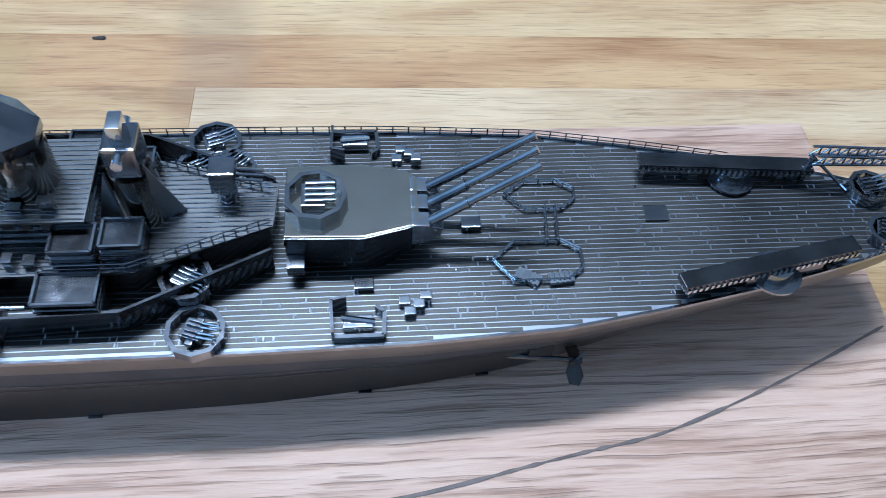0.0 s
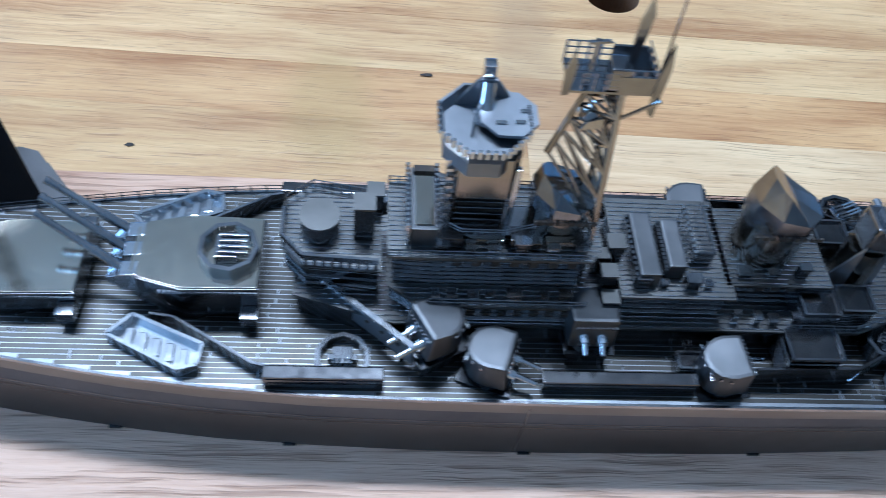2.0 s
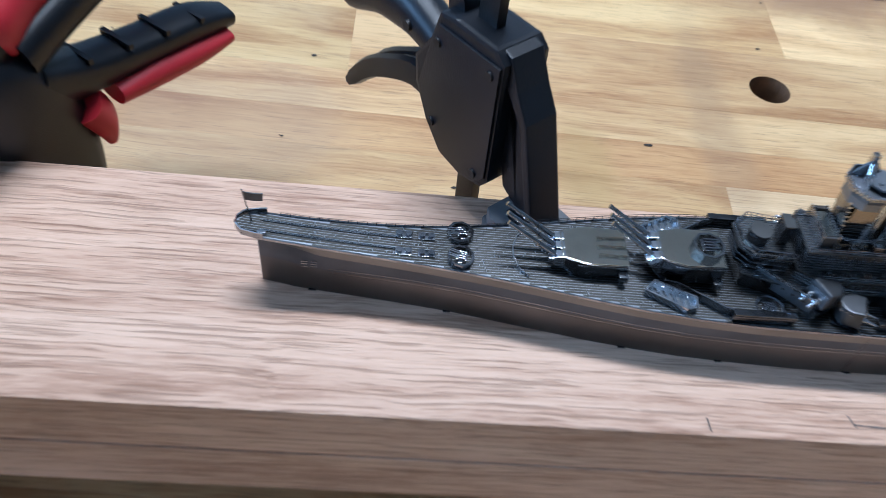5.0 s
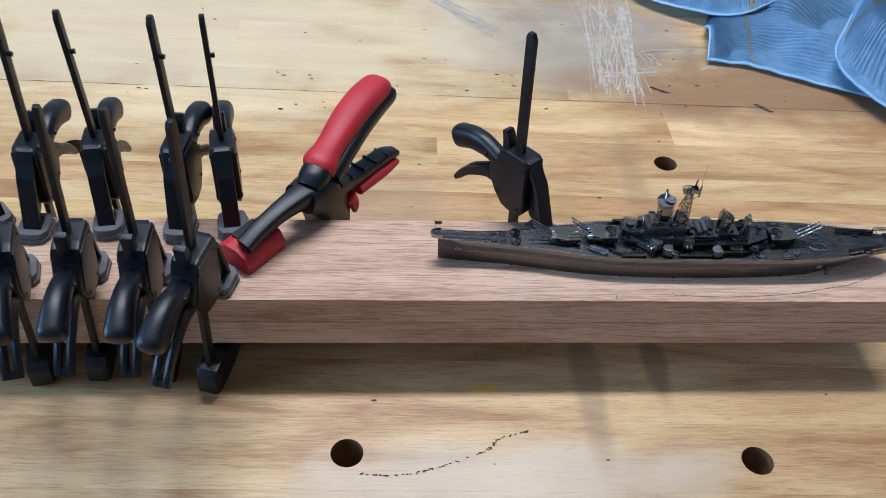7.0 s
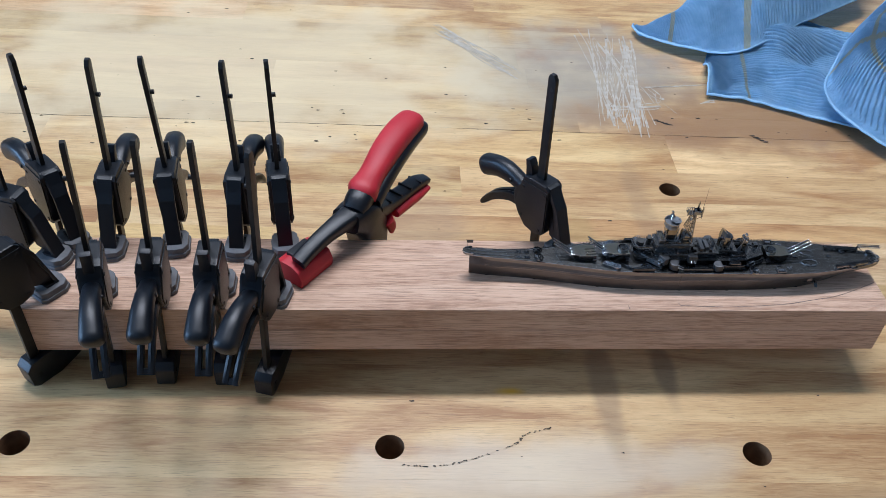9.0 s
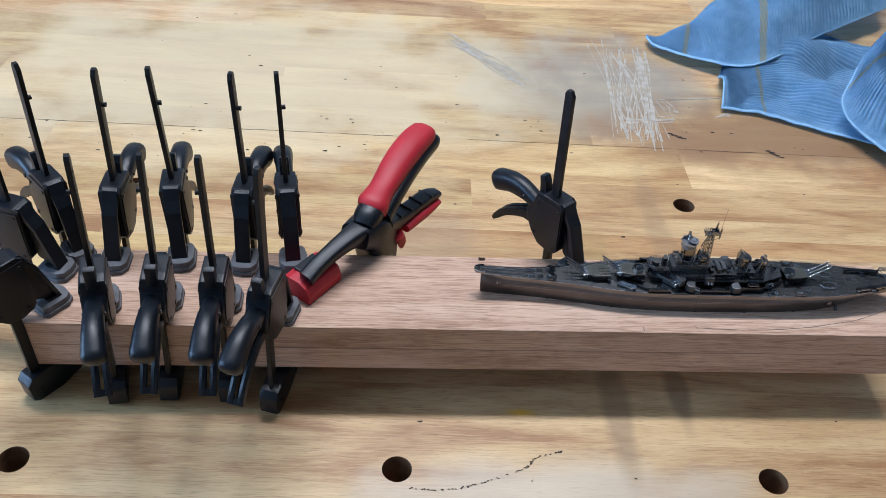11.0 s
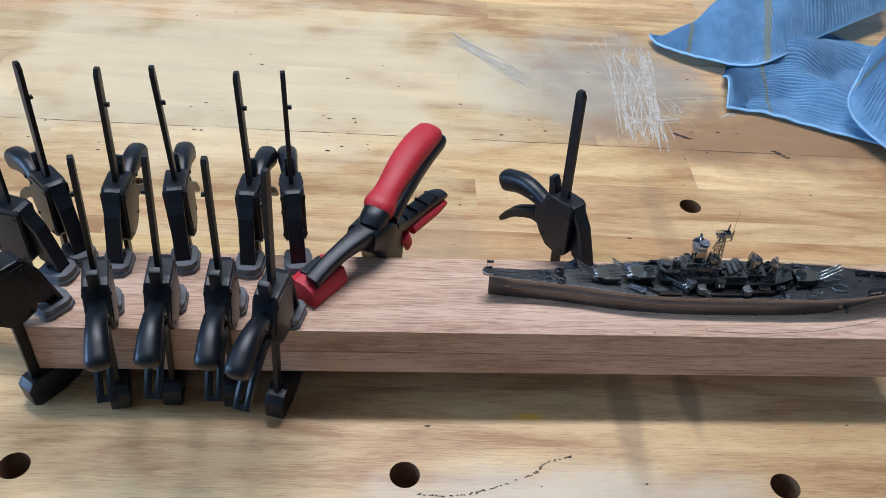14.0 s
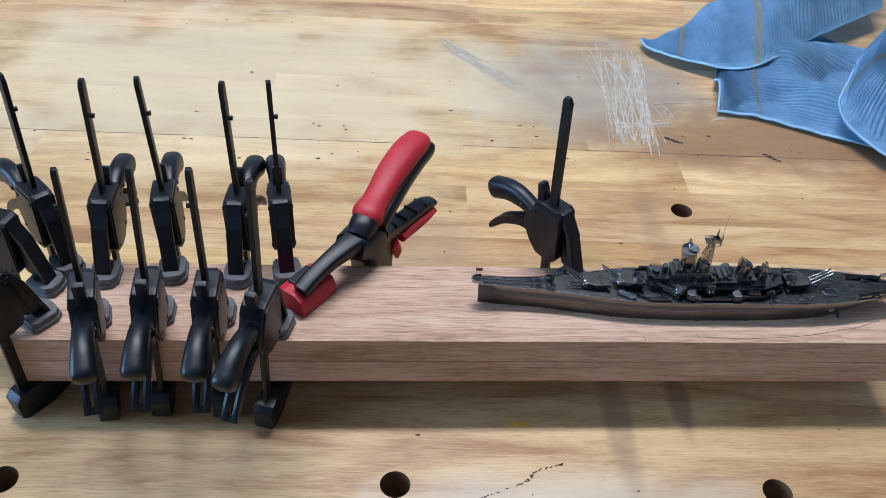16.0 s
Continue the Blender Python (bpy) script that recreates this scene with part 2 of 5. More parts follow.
def thing(name, label, category, m=None, group="", kind=""):
    ob = new(name)
    if m is not None:
        ob.matrix_world = m
    return tagged(ob, label, category, group, kind)


def put(bm, before, m):
    bmesh.ops.transform(bm, matrix=m, verts=[v for v in bm.verts if v not in before])


def box(bm, x0, x1, y0, y1, z0, z1, bevel=0.0, m=None):
    made = bmesh.ops.create_cube(bm, size=1)["verts"]
    bmesh.ops.transform(bm, matrix=Matrix.LocRotScale(((x0 + x1) / 2, (y0 + y1) / 2, (z0 + z1) / 2), None, (x1 - x0, y1 - y0, z1 - z0)), verts=made)
    if m is not None:
        bmesh.ops.transform(bm, matrix=m, verts=made)
    if bevel:
        edges = {e for v in made for e in v.link_edges}
        bmesh.ops.bevel(bm, geom=list(edges), offset=bevel, segments=2, affect="EDGES", profile=0.7)
    return bm


def prism(bm, outline, a, b, axis="z", bevel=0.0, m=None):
    """An outline drawn in a plane and drawn out from a to b along the axis. For y the outline is (x, z), for x it is (y, z)."""
    def at(p, h):
        return {"z": (p[0], p[1], h), "y": (p[0], h, p[1]), "x": (h, p[0], p[1])}[axis]
    lo = [bm.verts.new(at(p, a)) for p in outline]
    hi = [bm.verts.new(at(p, b)) for p in outline]
    faces = [bm.faces.new(lo), bm.faces.new(hi)]
    for i in range(len(lo)):
        j = (i + 1) % len(lo)
        faces.append(bm.faces.new((lo[i], lo[j], hi[j], hi[i])))
    if m is not None:
        bmesh.ops.transform(bm, matrix=m, verts=lo + hi)
    bmesh.ops.recalc_face_normals(bm, faces=faces)
    if bevel:
        edges = {e for f in faces for e in f.edges}
        bmesh.ops.bevel(bm, geom=list(edges), offset=bevel, segments=2, affect="EDGES", profile=0.7, clamp_overlap=True)
    return bm


def rod(bm, p, q, r, r2=None, n=10):
    p, q = Vector(p), Vector(q)
    d = q - p
    m = Matrix.Translation((p + q) / 2) @ d.to_track_quat("Z", "Y").to_matrix().to_4x4()
    bmesh.ops.create_cone(bm, cap_ends=True, segments=n, radius1=r, radius2=r if r2 is None else r2, depth=d.length, matrix=m)
    return bm


def sweep(bm, path, widths, heights, n=12, side=Vector((0, 1, 0)), square=2.0):
    """A rounded bar along a path, with its own width (along side) and height at each point."""
    rings = []
    path = [Vector(p) for p in path]
    for i, p in enumerate(path):
        d = (path[min(i + 1, len(path) - 1)] - path[max(i - 1, 0)]).normalized()
        up = d.cross(side).normalized()
        ring = []
        for j in range(n):
            a = 2 * math.pi * j / n
            c, s = math.cos(a), math.sin(a)
            c, s = math.copysign(abs(c) ** (2 / square), c), math.copysign(abs(s) ** (2 / square), s)
            ring.append(bm.verts.new(p + side * (c * widths[i] / 2) + up * (s * heights[i] / 2)))
        rings.append(ring)
    for a, b in zip(rings, rings[1:]):
        for j in range(n):
            bm.faces.new((a[j], a[(j + 1) % n], b[(j + 1) % n], b[j]))
    bm.faces.new(rings[0])
    bm.faces.new(rings[-1])
    return bm


def ribbon(bm, pts, width, z, jitter=0.0, rng=None):
    """A flat strip along points in the plane z."""
    pts = [Vector((p[0], p[1])) for p in pts]
    last = None
    for i, p in enumerate(pts):
        d = (pts[min(i + 1, len(pts) - 1)] - pts[max(i - 1, 0)])
        nrm = Vector((-d.y, d.x)).normalized()
        w = width * (1 + (rng.uniform(-jitter, jitter) if rng else 0)) / 2
        row = [bm.verts.new((*(p + nrm * w), z)), bm.verts.new((*(p - nrm * w), z))]
        if last:
            bm.faces.new((last[0], last[1], row[1], row[0]))
        last = row


def smooth_curve(pts, n):
    """n points along a Catmull-Rom curve through pts."""
    pts = [Vector(p) for p in pts]
    out = []
    for i in range(n):
        u = i / (n - 1) * (len(pts) - 1)
        j = min(int(u), len(pts) - 2)
        f = u - j
        a, b, c, d = pts[max(j - 1, 0)], pts[j], pts[j + 1], pts[min(j + 2, len(pts) - 1)]
        out.append(0.5 * (2 * b + (c - a) * f + (2 * a - 5 * b + 4 * c - d) * f * f + (3 * b - a - 3 * c + d) * f ** 3))
    return out


# ---- the room round the bench ----
FLOOR = -0.9


def slab(name, label, category, x0, x1, y0, y1, z0, z1, mat):
    return tagged(part(name, box(bmesh.new(), x0, x1, y0, y1, z0, z1), mat), label, category, kind="structure")


slab("floor", "bare grey concrete garage floor", "floor", -2.8, 3.0, -2.6, 2.8, FLOOR - 0.1, FLOOR, CONCRETE)
slab("ceiling", "plain pale painted ceiling", "ceiling", -2.8, 3.0, -2.6, 2.8, 2.0, 2.1, CEILING)
slab("wall_south", "plain grey painted wall", "wall", -2.8, 3.0, -2.6, -2.5, FLOOR, 2.0, PLASTER)
slab("wall_east", "plain grey painted wall", "wall", 2.9, 3.0, -2.5, 2.6, FLOOR, 2.0, PLASTER)


def wall_with_opening(name, label, along, a0, a1, t0, t1, o0, o1, z0, z1):
    bm = bmesh.new()
    for u0, u1, h0, h1 in ((a0, o0, FLOOR, 2.0), (o1, a1, FLOOR, 2.0), (o0, o1, FLOOR, z0), (o0, o1, z1, 2.0)):
        if h1 - h0 < 0.01:
            continue
        if along == "x":
            box(bm, u0, u1, t0, t1, h0, h1)
        else:
            box(bm, t0, t1, u0, u1, h0, h1)
    return tagged(part(name, bm, PLASTER), label, "wall", kind="structure")


wall_with_opening("wall_north", "painted wall with a wide open garage door", "x", -2.7, 2.9, 2.6, 2.7, -1.3, 2.5, -0.6, 1.4)
wall_with_opening("wall_west", "painted wall with a window opening", "y", -2.5, 2.6, -2.8, -2.7, -1.1, 0.5, 0.2, 1.3)

# ---- the workbench: glued staves with round dog holes ----
YAW = -1.5
bench = thing("workbench", "worn pale butcher-block workbench top with round dog holes", "workbench", pose(0, 0, 0, 0, 0, YAW))
THICK = 0.042
HOLES = [(-0.2375, -0.0618), (0.0013, -0.0617), (0.2464, -0.0637), (0.2522, 0.2223), (-0.2327, 0.2187)]
rng = random.Random(4)
EDGES = [-0.26, -0.215, -0.172, -0.128, -0.086, -0.038, 0.008, 0.056, 0.102, 0.155, 0.177, 0.203, 0.248, 0.3105, 0.345, 0.392, 0.43, 0.475, 0.518, 0.562, 0.605, 0.65, 0.695, 0.74, 0.785]


def stave(x0, x1, y0, y1, drop, holes, tone=None):
    """One stave; its object origin lies at its middle, its top at 0."""
    cx, cy = (x0 + x1) / 2, (y0 + y1) / 2
    bm = bmesh.new()
    hx, hy, e = (x1 - x0) / 2 - 0.00001, (y1 - y0) / 2 - 0.00001, 0.00006
    here = [(hxx - cx, hyy - cy) for hxx, hyy in holes if x0 < hxx < x1 and y0 < hyy < y1]
    if not here:
        lo = [bm.verts.new((sx * hx, sy * hy, -THICK)) for sx, sy in ((-1, -1), (1, -1), (1, 1), (-1, 1))]
        md = [bm.verts.new((sx * hx, sy * hy, -e)) for sx, sy in ((-1, -1), (1, -1), (1, 1), (-1, 1))]
        hi = [bm.verts.new((sx * (hx - e), sy * (hy - e), 0)) for sx, sy in ((-1, -1), (1, -1), (1, 1), (-1, 1))]
        bm.faces.new(hi)
        bm.faces.new(lo)
        for a, b in ((lo, md), (md, hi)):
            for i in range(4):
                bm.faces.new((a[i], a[(i + 1) % 4], b[(i + 1) % 4], b[i]))
    else:
        loops = [[(-hx, -hy), (hx, -hy), (hx, hy), (-hx, hy)]]
        for ox, oy in here:
            loops.append([(ox + 0.0096 * math.cos(2 * math.pi * i / 40), oy + 0.0096 * math.sin(2 * math.pi * i / 40)) for i in range(40)])
        for z in (0.0, -THICK):
            edges = []
            for loop in loops:
                vs = [bm.verts.new((*p, z)) for p in loop]
                edges += [bm.edges.new((vs[i], vs[(i + 1) % len(vs)])) for i in range(len(vs))]
            bmesh.ops.triangle_fill(bm, use_beauty=True, edges=edges)
        bm.verts.ensure_lookup_table()
        half = len(bm.verts) // 2
        k = 0
        for loop in loops:
            c = len(loop)
            for i in range(c):
                a, b = bm.verts[k + i], bm.verts[k + (i + 1) % c]
                p, q = bm.verts[half + k + i], bm.verts[half + k + (i + 1) % c]
                bm.faces.new((a, b, q, p)).material_index = int(k > 0)
            k += c
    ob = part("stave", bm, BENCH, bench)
    if here:
        ob.data.materials.append(BORE_SHADE)
    ob.location = (cx, cy, drop)
    ob.color = (*(tone or board_tone()), 1)


def board_tone():
    """Each board has its own natural tone, from pale sapwood to browner heartwood."""
    v = rng.gauss(1.0, 0.09)
    return v, v * rng.uniform(0.97, 1.03), v * rng.uniform(0.9, 1.06)


# boards that stand out from their neighbours: row, where they begin and end, tone
ODD_BOARDS = {8: [(-0.10, 0.218, (0.98, 0.98, 0.95)), (0.218, 0.47, (1.15, 1.24, 1.45))],
              2: [(-0.5, 0.7, (1.0, 1.0, 1.0))], 3: [(-0.55, 0.6, (0.99, 0.98, 0.97))], 4: [(-0.6, 0.66, (1.0, 1.0, 1.0))], 5: [(-0.48, 0.7, (0.98, 0.97, 0.96))], 6: [(-0.52, 0.64, (1.0, 0.99, 0.98))],
              9: [(-0.03, 0.55, (0.95, 0.87, 0.80))], 10: [(-0.12, 0.46, (1.08, 1.09, 1.10))], 11: [(0.06, 0.6, (0.98, 0.95, 0.92))]}


for row, (ya, yb) in enumerate(zip(EDGES, EDGES[1:])):
    x = -0.95 - rng.uniform(0, 0.3)
    odd = list(ODD_BOARDS.get(row, ()))
    odd.sort()
    while x < 1.15:
        if odd and x >= odd[0][0] - 1e-6:
            _, x1, tone = odd.pop(0)
            stave(x, x1, ya, yb, rng.uniform(-0.00008, 0), HOLES, tone)
            x = x1
            continue
        step = rng.uniform(0.22, 0.62)
        if 1.15 - x - step < 0.12:
            step = 1.151 - x
        x1 = x + step
        if odd and x1 > odd[0][0] - 0.12:
            x1 = odd[0][0]
        for hx, hy in HOLES:
            if ya < hy < yb and abs(x1 - hx) < 0.03:
                x1 = hx + 0.045
        if x1 > -0.93:
            stave(max(x, -0.95), x1, ya, yb, rng.uniform(-0.00008, 0), HOLES)
        x = x1
bm = bmesh.new()
box(bm, -0.9, 1.1, -0.22, 0.74, -0.16, -THICK)
part("apron", bm, BENCH, bench)
for lx, ly in ((-0.8, -0.15), (1.0, -0.15), (-0.8, 0.66), (1.0, 0.66)):
    part("leg", box(bmesh.new(), lx - 0.05, lx + 0.05, ly - 0.05, ly + 0.05, FLOOR, -0.16, 0.004), BENCH, bench)

# ---- the oak beam: two boards glued face to face ----
TOP, BASE, DEEP, LEFT, RIGHT = 0.0640, 0.0255, 0.0700, -0.2390, 0.3452
beam = thing("oak_beam", "red oak beam of two glued boards, sawn ends, unfinished", "beam", pose(0, 0, BASE))
SEAM = (TOP - BASE) * 0.5
bm = bmesh.new()
box(bm, LEFT, RIGHT, 0, DEEP, 0, SEAM - 0.0001, 0.0004)
part("board", bm, OAK, beam)
bm = bmesh.new()
box(bm, LEFT + 0.0006, RIGHT, 0.0003, DEEP, SEAM + 0.0001, TOP - BASE, 0.0005)
part("board", bm, OAK, beam)

# ---- trigger bar clamps: jaw along local x, in millimetres ----
MM = 0.001


def mm_part(name, bm, mat, parent, label="", smooth=True):
    return part(name, bm, mat, parent, label, MM, smooth)


def bar_clamp():
    c = thing("bar_clamp", "black trigger bar clamp with grey rubber pads gripping the beam", "clamp", group="black bar clamps on the beam")
    # bar with a chamfered top, a peg hole and a stop peg
    bm = bmesh.new()
    prism(bm, [(-3.3, 4), (3.3, 4), (3.3, 195), (1.2, 198.5), (-2.0, 198.5), (-3.3, 196)], -1.5, 1.5, "y", 0.4)
    bar = mm_part("bar", bm, BAR, c, "blackened steel bar")
    mm_part("stop_peg", rod(bmesh.new(), (0, -1.2, 174), (0, 3.9, 174), 1.5, n=12), BAR, bar)
    mm_part("peg_hole", rod(bmesh.new(), (0.4, -1.6, 188), (0.4, 1.6, 188), 1.5, n=12), BLACK, bar)
    # sliding head
    bm = bmesh.new()
    prism(bm, [(-13, 108), (-10.5, 116.5), (-5, 117.5), (10, 118), (13.2, 115.5), (13.4, 79), (11, 75.5), (3, 73.2), (-6, 74.5), (-13, 82), (-18, 91), (-19, 99)], -7.0, 7.0, "y", 1.2)
    head = mm_part("head", bm, BLACK, c, "", False)
    bm = bmesh.new()
    for s in (-1, 1):
        prism(bm, [(-12.5, 106), (-10, 113.5), (12.4, 114.5), (12.6, 80), (10.4, 77), (3, 74.8), (-5.4, 76), (-12, 83), (-16, 92)], s * 6.9, s * 7.7, "y", 0.35)
    mm_part("cover_plate", bm, BLACK, head)
    for sx, sz in ((-9.5, 108.5), (9.5, 111), (-9.5, 83.5), (8.5, 79)):
        bm = bmesh.new()
        for s in (-1, 1):
            rod(bm, (sx, s * 7.3, sz), (sx, s * 8.2, sz), 1.5, 1.2, 10)
        mm_part("screw", bm, BAR, head)
    # upper jaw: a channel with two ribs and a web
    bm = bmesh.new()
    prism(bm, [(9, 118), (13, 117), (16.5, 109.5), (21, 102.5), (31, 69), (28.4, 69), (19, 101), (14.5, 106.5), (9, 113)], -5.0, 5.0, "y", 0.6)
    prism(bm, [(10, 115), (14.5, 107), (19.3, 100.8), (28.8, 69.5), (23.5, 69.5), (20.5, 74.0), (15, 77), (13, 84), (13, 112)], -2.6, 2.6, "y", 0.3)
    prism(bm, [(20, 73.5), (29.5, 73.5), (30.8, 69), (22.5, 69)], -5.0, 5.0, "y", 0.4)
    mm_part("jaw", bm, BLACK, c, "", False)
    bm = bmesh.new()
    prism(bm, [(14, -7), (17, -9.6), (31, -9.6), (35.5, -6.5), (36.5, 0), (35.5, 6.5), (31, 9.6), (17, 9.6), (14, 7)], 64.2, 67.4, "z", 0.8)
    prism(bm, [(15, -6.8), (18, -8.8), (30.5, -8.8), (34.5, -6), (35.5, 0), (34.5, 6), (30.5, 8.8), (18, 8.8), (15, 6.8)], 67.0, 71.6, "z", 0.9)
    mm_part("pad", bm, RUBBER, c, "grey rubber pad")
    # handle and trigger
    bm = bmesh.new()
    path = smooth_curve([(-8, 0, 99), (-17, 0, 102.5), (-28, 0, 105), (-40, 0, 104.5), (-51, 0, 100.5), (-57, 0, 97.6)], 26)
    k = [i / 25 for i in range(26)]
    tip = [1.0 if q < 0.82 else max(0.12, math.sqrt(max(0.0, 1 - ((q - 0.82) / 0.18) ** 2))) for q in k]
    sweep(bm, path, [e * (11.5 - 1.0 * math.sin(math.pi * q * 1.6) + 2.6 * q) for q, e in zip(k, tip)], [e * (13 - 2.5 * math.sin(math.pi * min(1, q * 2.2)) + 3.5 * q) for q, e in zip(k, tip)], 16, square=2.6)
    handle = mm_part("handle", bm, BLACK, c)
    for sx, sz in ((-24, 104), (-45, 102.5)):
        bm = bmesh.new()
        for s in (-1, 1):
            rod(bm, (sx, s * 5.2, sz), (sx, s * 6.4, sz), 1.7, 1.4, 10)
        mm_part("screw_recess", bm, BAR, handle)
    bm = bmesh.new()
    path = smooth_curve([(-11, 0, 88), (-22, 0, 89), (-33, 0, 84), (-44, 0, 76.5), (-53, 0, 66)], 12)
    for s in (-1, 1):
        sweep(bm, [p + Vector((0, s * 3.1, 0)) for p in path], [4.4] * 12, [9, 9, 9, 8.5, 8, 7.5, 7.2, 7, 6.6, 6.2, 5.5, 3.5], 8, square=3)
    for i in (0, 10):
        sweep(bm, [path[i], path[i + 1]], [7.4, 7.4], [6.5 - 0.3 * i, 5.8 - 0.3 * i], 8, square=3)
    mm_part("trigger", bm, BLACK, c)
    bm = bmesh.new()
    prism(bm, [(-12, 112), (-6.2, 112), (-6.2, 118), (-7.5, 124), (-10, 128.5), (-13.5, 127.5), (-12.5, 121)], -3.2, 3.2, "y", 0.8)
    mm_part("release_lever", bm, BLACK, c)
    # fixed lower jaw, standing on the bench
    bm = bmesh.new()
    prism(bm, [(-9, 3), (-5, 0.2), (12, 0.2), (30, 6), (46, 14), (47, 20), (24, 20.5), (8, 23), (-6, 22), (-10, 17)], -6.2, 6.2, "y", 1.4)
    low = mm_part("fixed_jaw", bm, BLACK, c)
    mm_part("jaw_pin", rod(bmesh.new(), (-2, -6.7, 10), (-2, 6.7, 10), 1.3), BAR, low)
    bm = bmesh.new()
    prism(bm, [(22, -8.5), (44, -8.5), (48.5, 0), (44, 8.5), (22, 8.5)], 20.2, 25.4, "z", 0.9)
    mm_part("pad", bm, RUBBER, c, "grey rubber pad")
    return c


# x and y of the bar, its turn, and how far it leans to +x by the metre
CLAMPS = [
    (0.1034, 0.0756, -52, -0.040), (-0.1807, -0.0053, 103, 0.045), (-0.1456, -0.0020, 93, 0.058), (-0.1115, -0.0032, 90, 0.008),
    (-0.0805, -0.0117, 75, 0.021), (-0.1888, 0.0805, -90, 0.040), (-0.1525, 0.0842, -84, -0.034), (-0.1043, 0.0815, -94.5, -0.022),
    (-0.0779, 0.0838, -81, -0.015), (-0.2331, 0.0836, -48.5, 0.022), (-0.2490, 0.0550, -20, 0.0), (-0.2370, -0.0020, 51, 0.0)]


def clamp_pose(x, y, turn, lean):
    return Matrix.Translation((x - lean * 0.118, y, 0)) @ Matrix.Rotation(math.atan(lean), 4, "Y") @ Matrix.Rotation(radians(turn), 4, "Z")


first = bar_clamp()
first.matrix_basis = clamp_pose(*CLAMPS[0])
tagged(first, "black trigger bar clamp standing behind the model ship's bow")
for row in CLAMPS[1:]:
    tagged(copy_thing(first, clamp_pose(*row)), "black trigger bar clamp with grey rubber pads gripping the beam")

# ---- the red and black squeeze clamp ----
red = thing("squeeze_clamp", "red and black locking squeeze clamp gripping over the beam", "clamp", pose(-0.0045, 0, 0))
UP = Vector((0.0, -0.25, 0.97)).normalized()


def run(pts, w, h, n=24, square=2.6, side=None):
    bm = bmesh.new()
    path = smooth_curve(pts, n)
    ws = [v[0] for v in smooth_curve([(x, 0, 0) for x in w], n)]
    hs = [v[0] for v in smooth_curve([(x, 0, 0) for x in h], n)]
    d = (path[-1] - path[0]).normalized()
    return sweep(bm, path, ws, hs, 16, side or d.cross(UP).normalized(), square)


AX = Matrix.Translation((-0.0550, 0.0395, 0.0)) @ Matrix.Rotation(radians(-38), 4, "Z")
bm = bmesh.new()
prism(bm, [(-0.0125, 0.0642), (0.0125, 0.0642), (0.0128, 0.070), (0.0100, 0.0765), (0.004, 0.0795), (-0.005, 0.0795), (-0.0105, 0.0765), (-0.0128, 0.070)], -0.0160, 0.0160, "y", 0.0012, AX)
pad = part("pad", bm, RED, red, "red moulded pad", smooth=True)
bm = bmesh.new()
box(bm, -0.0075, 0.0075, -0.008, 0.010, 0.0785, 0.0812, 0.0008, AX)
part("socket", bm, BLACK, pad)
part("arm", run([(-0.0570, 0.0270, 0.0810), (-0.0500, 0.0365, 0.0840), (-0.0405, 0.0480, 0.0868), (-0.0300, 0.0600, 0.0880), (-0.0210, 0.0700, 0.0870)], [0.0112, 0.0112, 0.0118, 0.0140, 0.0170], [0.008, 0.0085, 0.0095, 0.012, 0.016], square=4.0), BLACK, red, smooth=True)
part("body", run([(-0.0270, 0.0640, 0.0860), (-0.0170, 0.0785, 0.0790), (-0.0120, 0.0885, 0.0550), (-0.0130, 0.0890, 0.0200), (-0.0180, 0.0850, 0.0030)], [0.022, 0.026, 0.024, 0.020, 0.012], [0.016, 0.027, 0.030, 0.026, 0.006], square=3.6, side=Vector((0.86, -0.5, 0))), BLACK, red, smooth=True)
part("lower_jaw", run([(-0.0130, 0.0880, 0.0150), (-0.0260, 0.0720, 0.0130), (-0.0400, 0.0500, 0.0140)], [0.016, 0.014, 0.012], [0.018, 0.014, 0.012]), BLACK, red, smooth=True)
part("lower_pad", box(bmesh.new(), -0.0520, -0.0300, 0.034, 0.060, 0.0185, 0.0252, 0.002), RED, red)
part("collar", run([(-0.0215, 0.0690, 0.0900), (-0.0190, 0.0750, 0.0930), (-0.0160, 0.0820, 0.0955)], [0.0160, 0.0190, 0.0192], [0.015, 0.018, 0.017]), BLACK, red, smooth=True)
grip = part("handle", run([(-0.0172, 0.0800, 0.0950), (-0.0155, 0.0838, 0.0968), (-0.0100, 0.0965, 0.1000), (0.0005, 0.1210, 0.1045), (0.0110, 0.1420, 0.1070), (0.0200, 0.1580, 0.1072), (0.0232, 0.1635, 0.1066)], [0.0160, 0.0225, 0.0186, 0.0215, 0.0225, 0.0205, 0.0120], [0.015, 0.0195, 0.0165, 0.0180, 0.0185, 0.0165, 0.008], 36), RED, red, "red rubber grip", smooth=True)
part("grip_spine", run([(-0.0095, 0.0830, 0.0880), (-0.0020, 0.0990, 0.0925), (0.0085, 0.1230, 0.0975), (0.0185, 0.1440, 0.1000), (0.0270, 0.1590, 0.1010), (0.0292, 0.1630, 0.1008)], [0.0150, 0.0135, 0.0145, 0.0150, 0.0135, 0.007], [0.014, 0.013, 0.013, 0.013, 0.012, 0.006], 30), BLACK, grip, "black plastic spine", smooth=True)
lever = part("lever", run([(-0.0080, 0.0840, 0.0780), (0.0005, 0.0980, 0.0730), (0.0115, 0.1150, 0.0695), (0.0240, 0.1330, 0.0670), (0.0325, 0.1420, 0.0650)], [0.0140, 0.0130, 0.0128, 0.0125, 0.009], [0.016, 0.012, 0.010, 0.009, 0.005], 24, 3.6), BLACK, red, smooth=True)
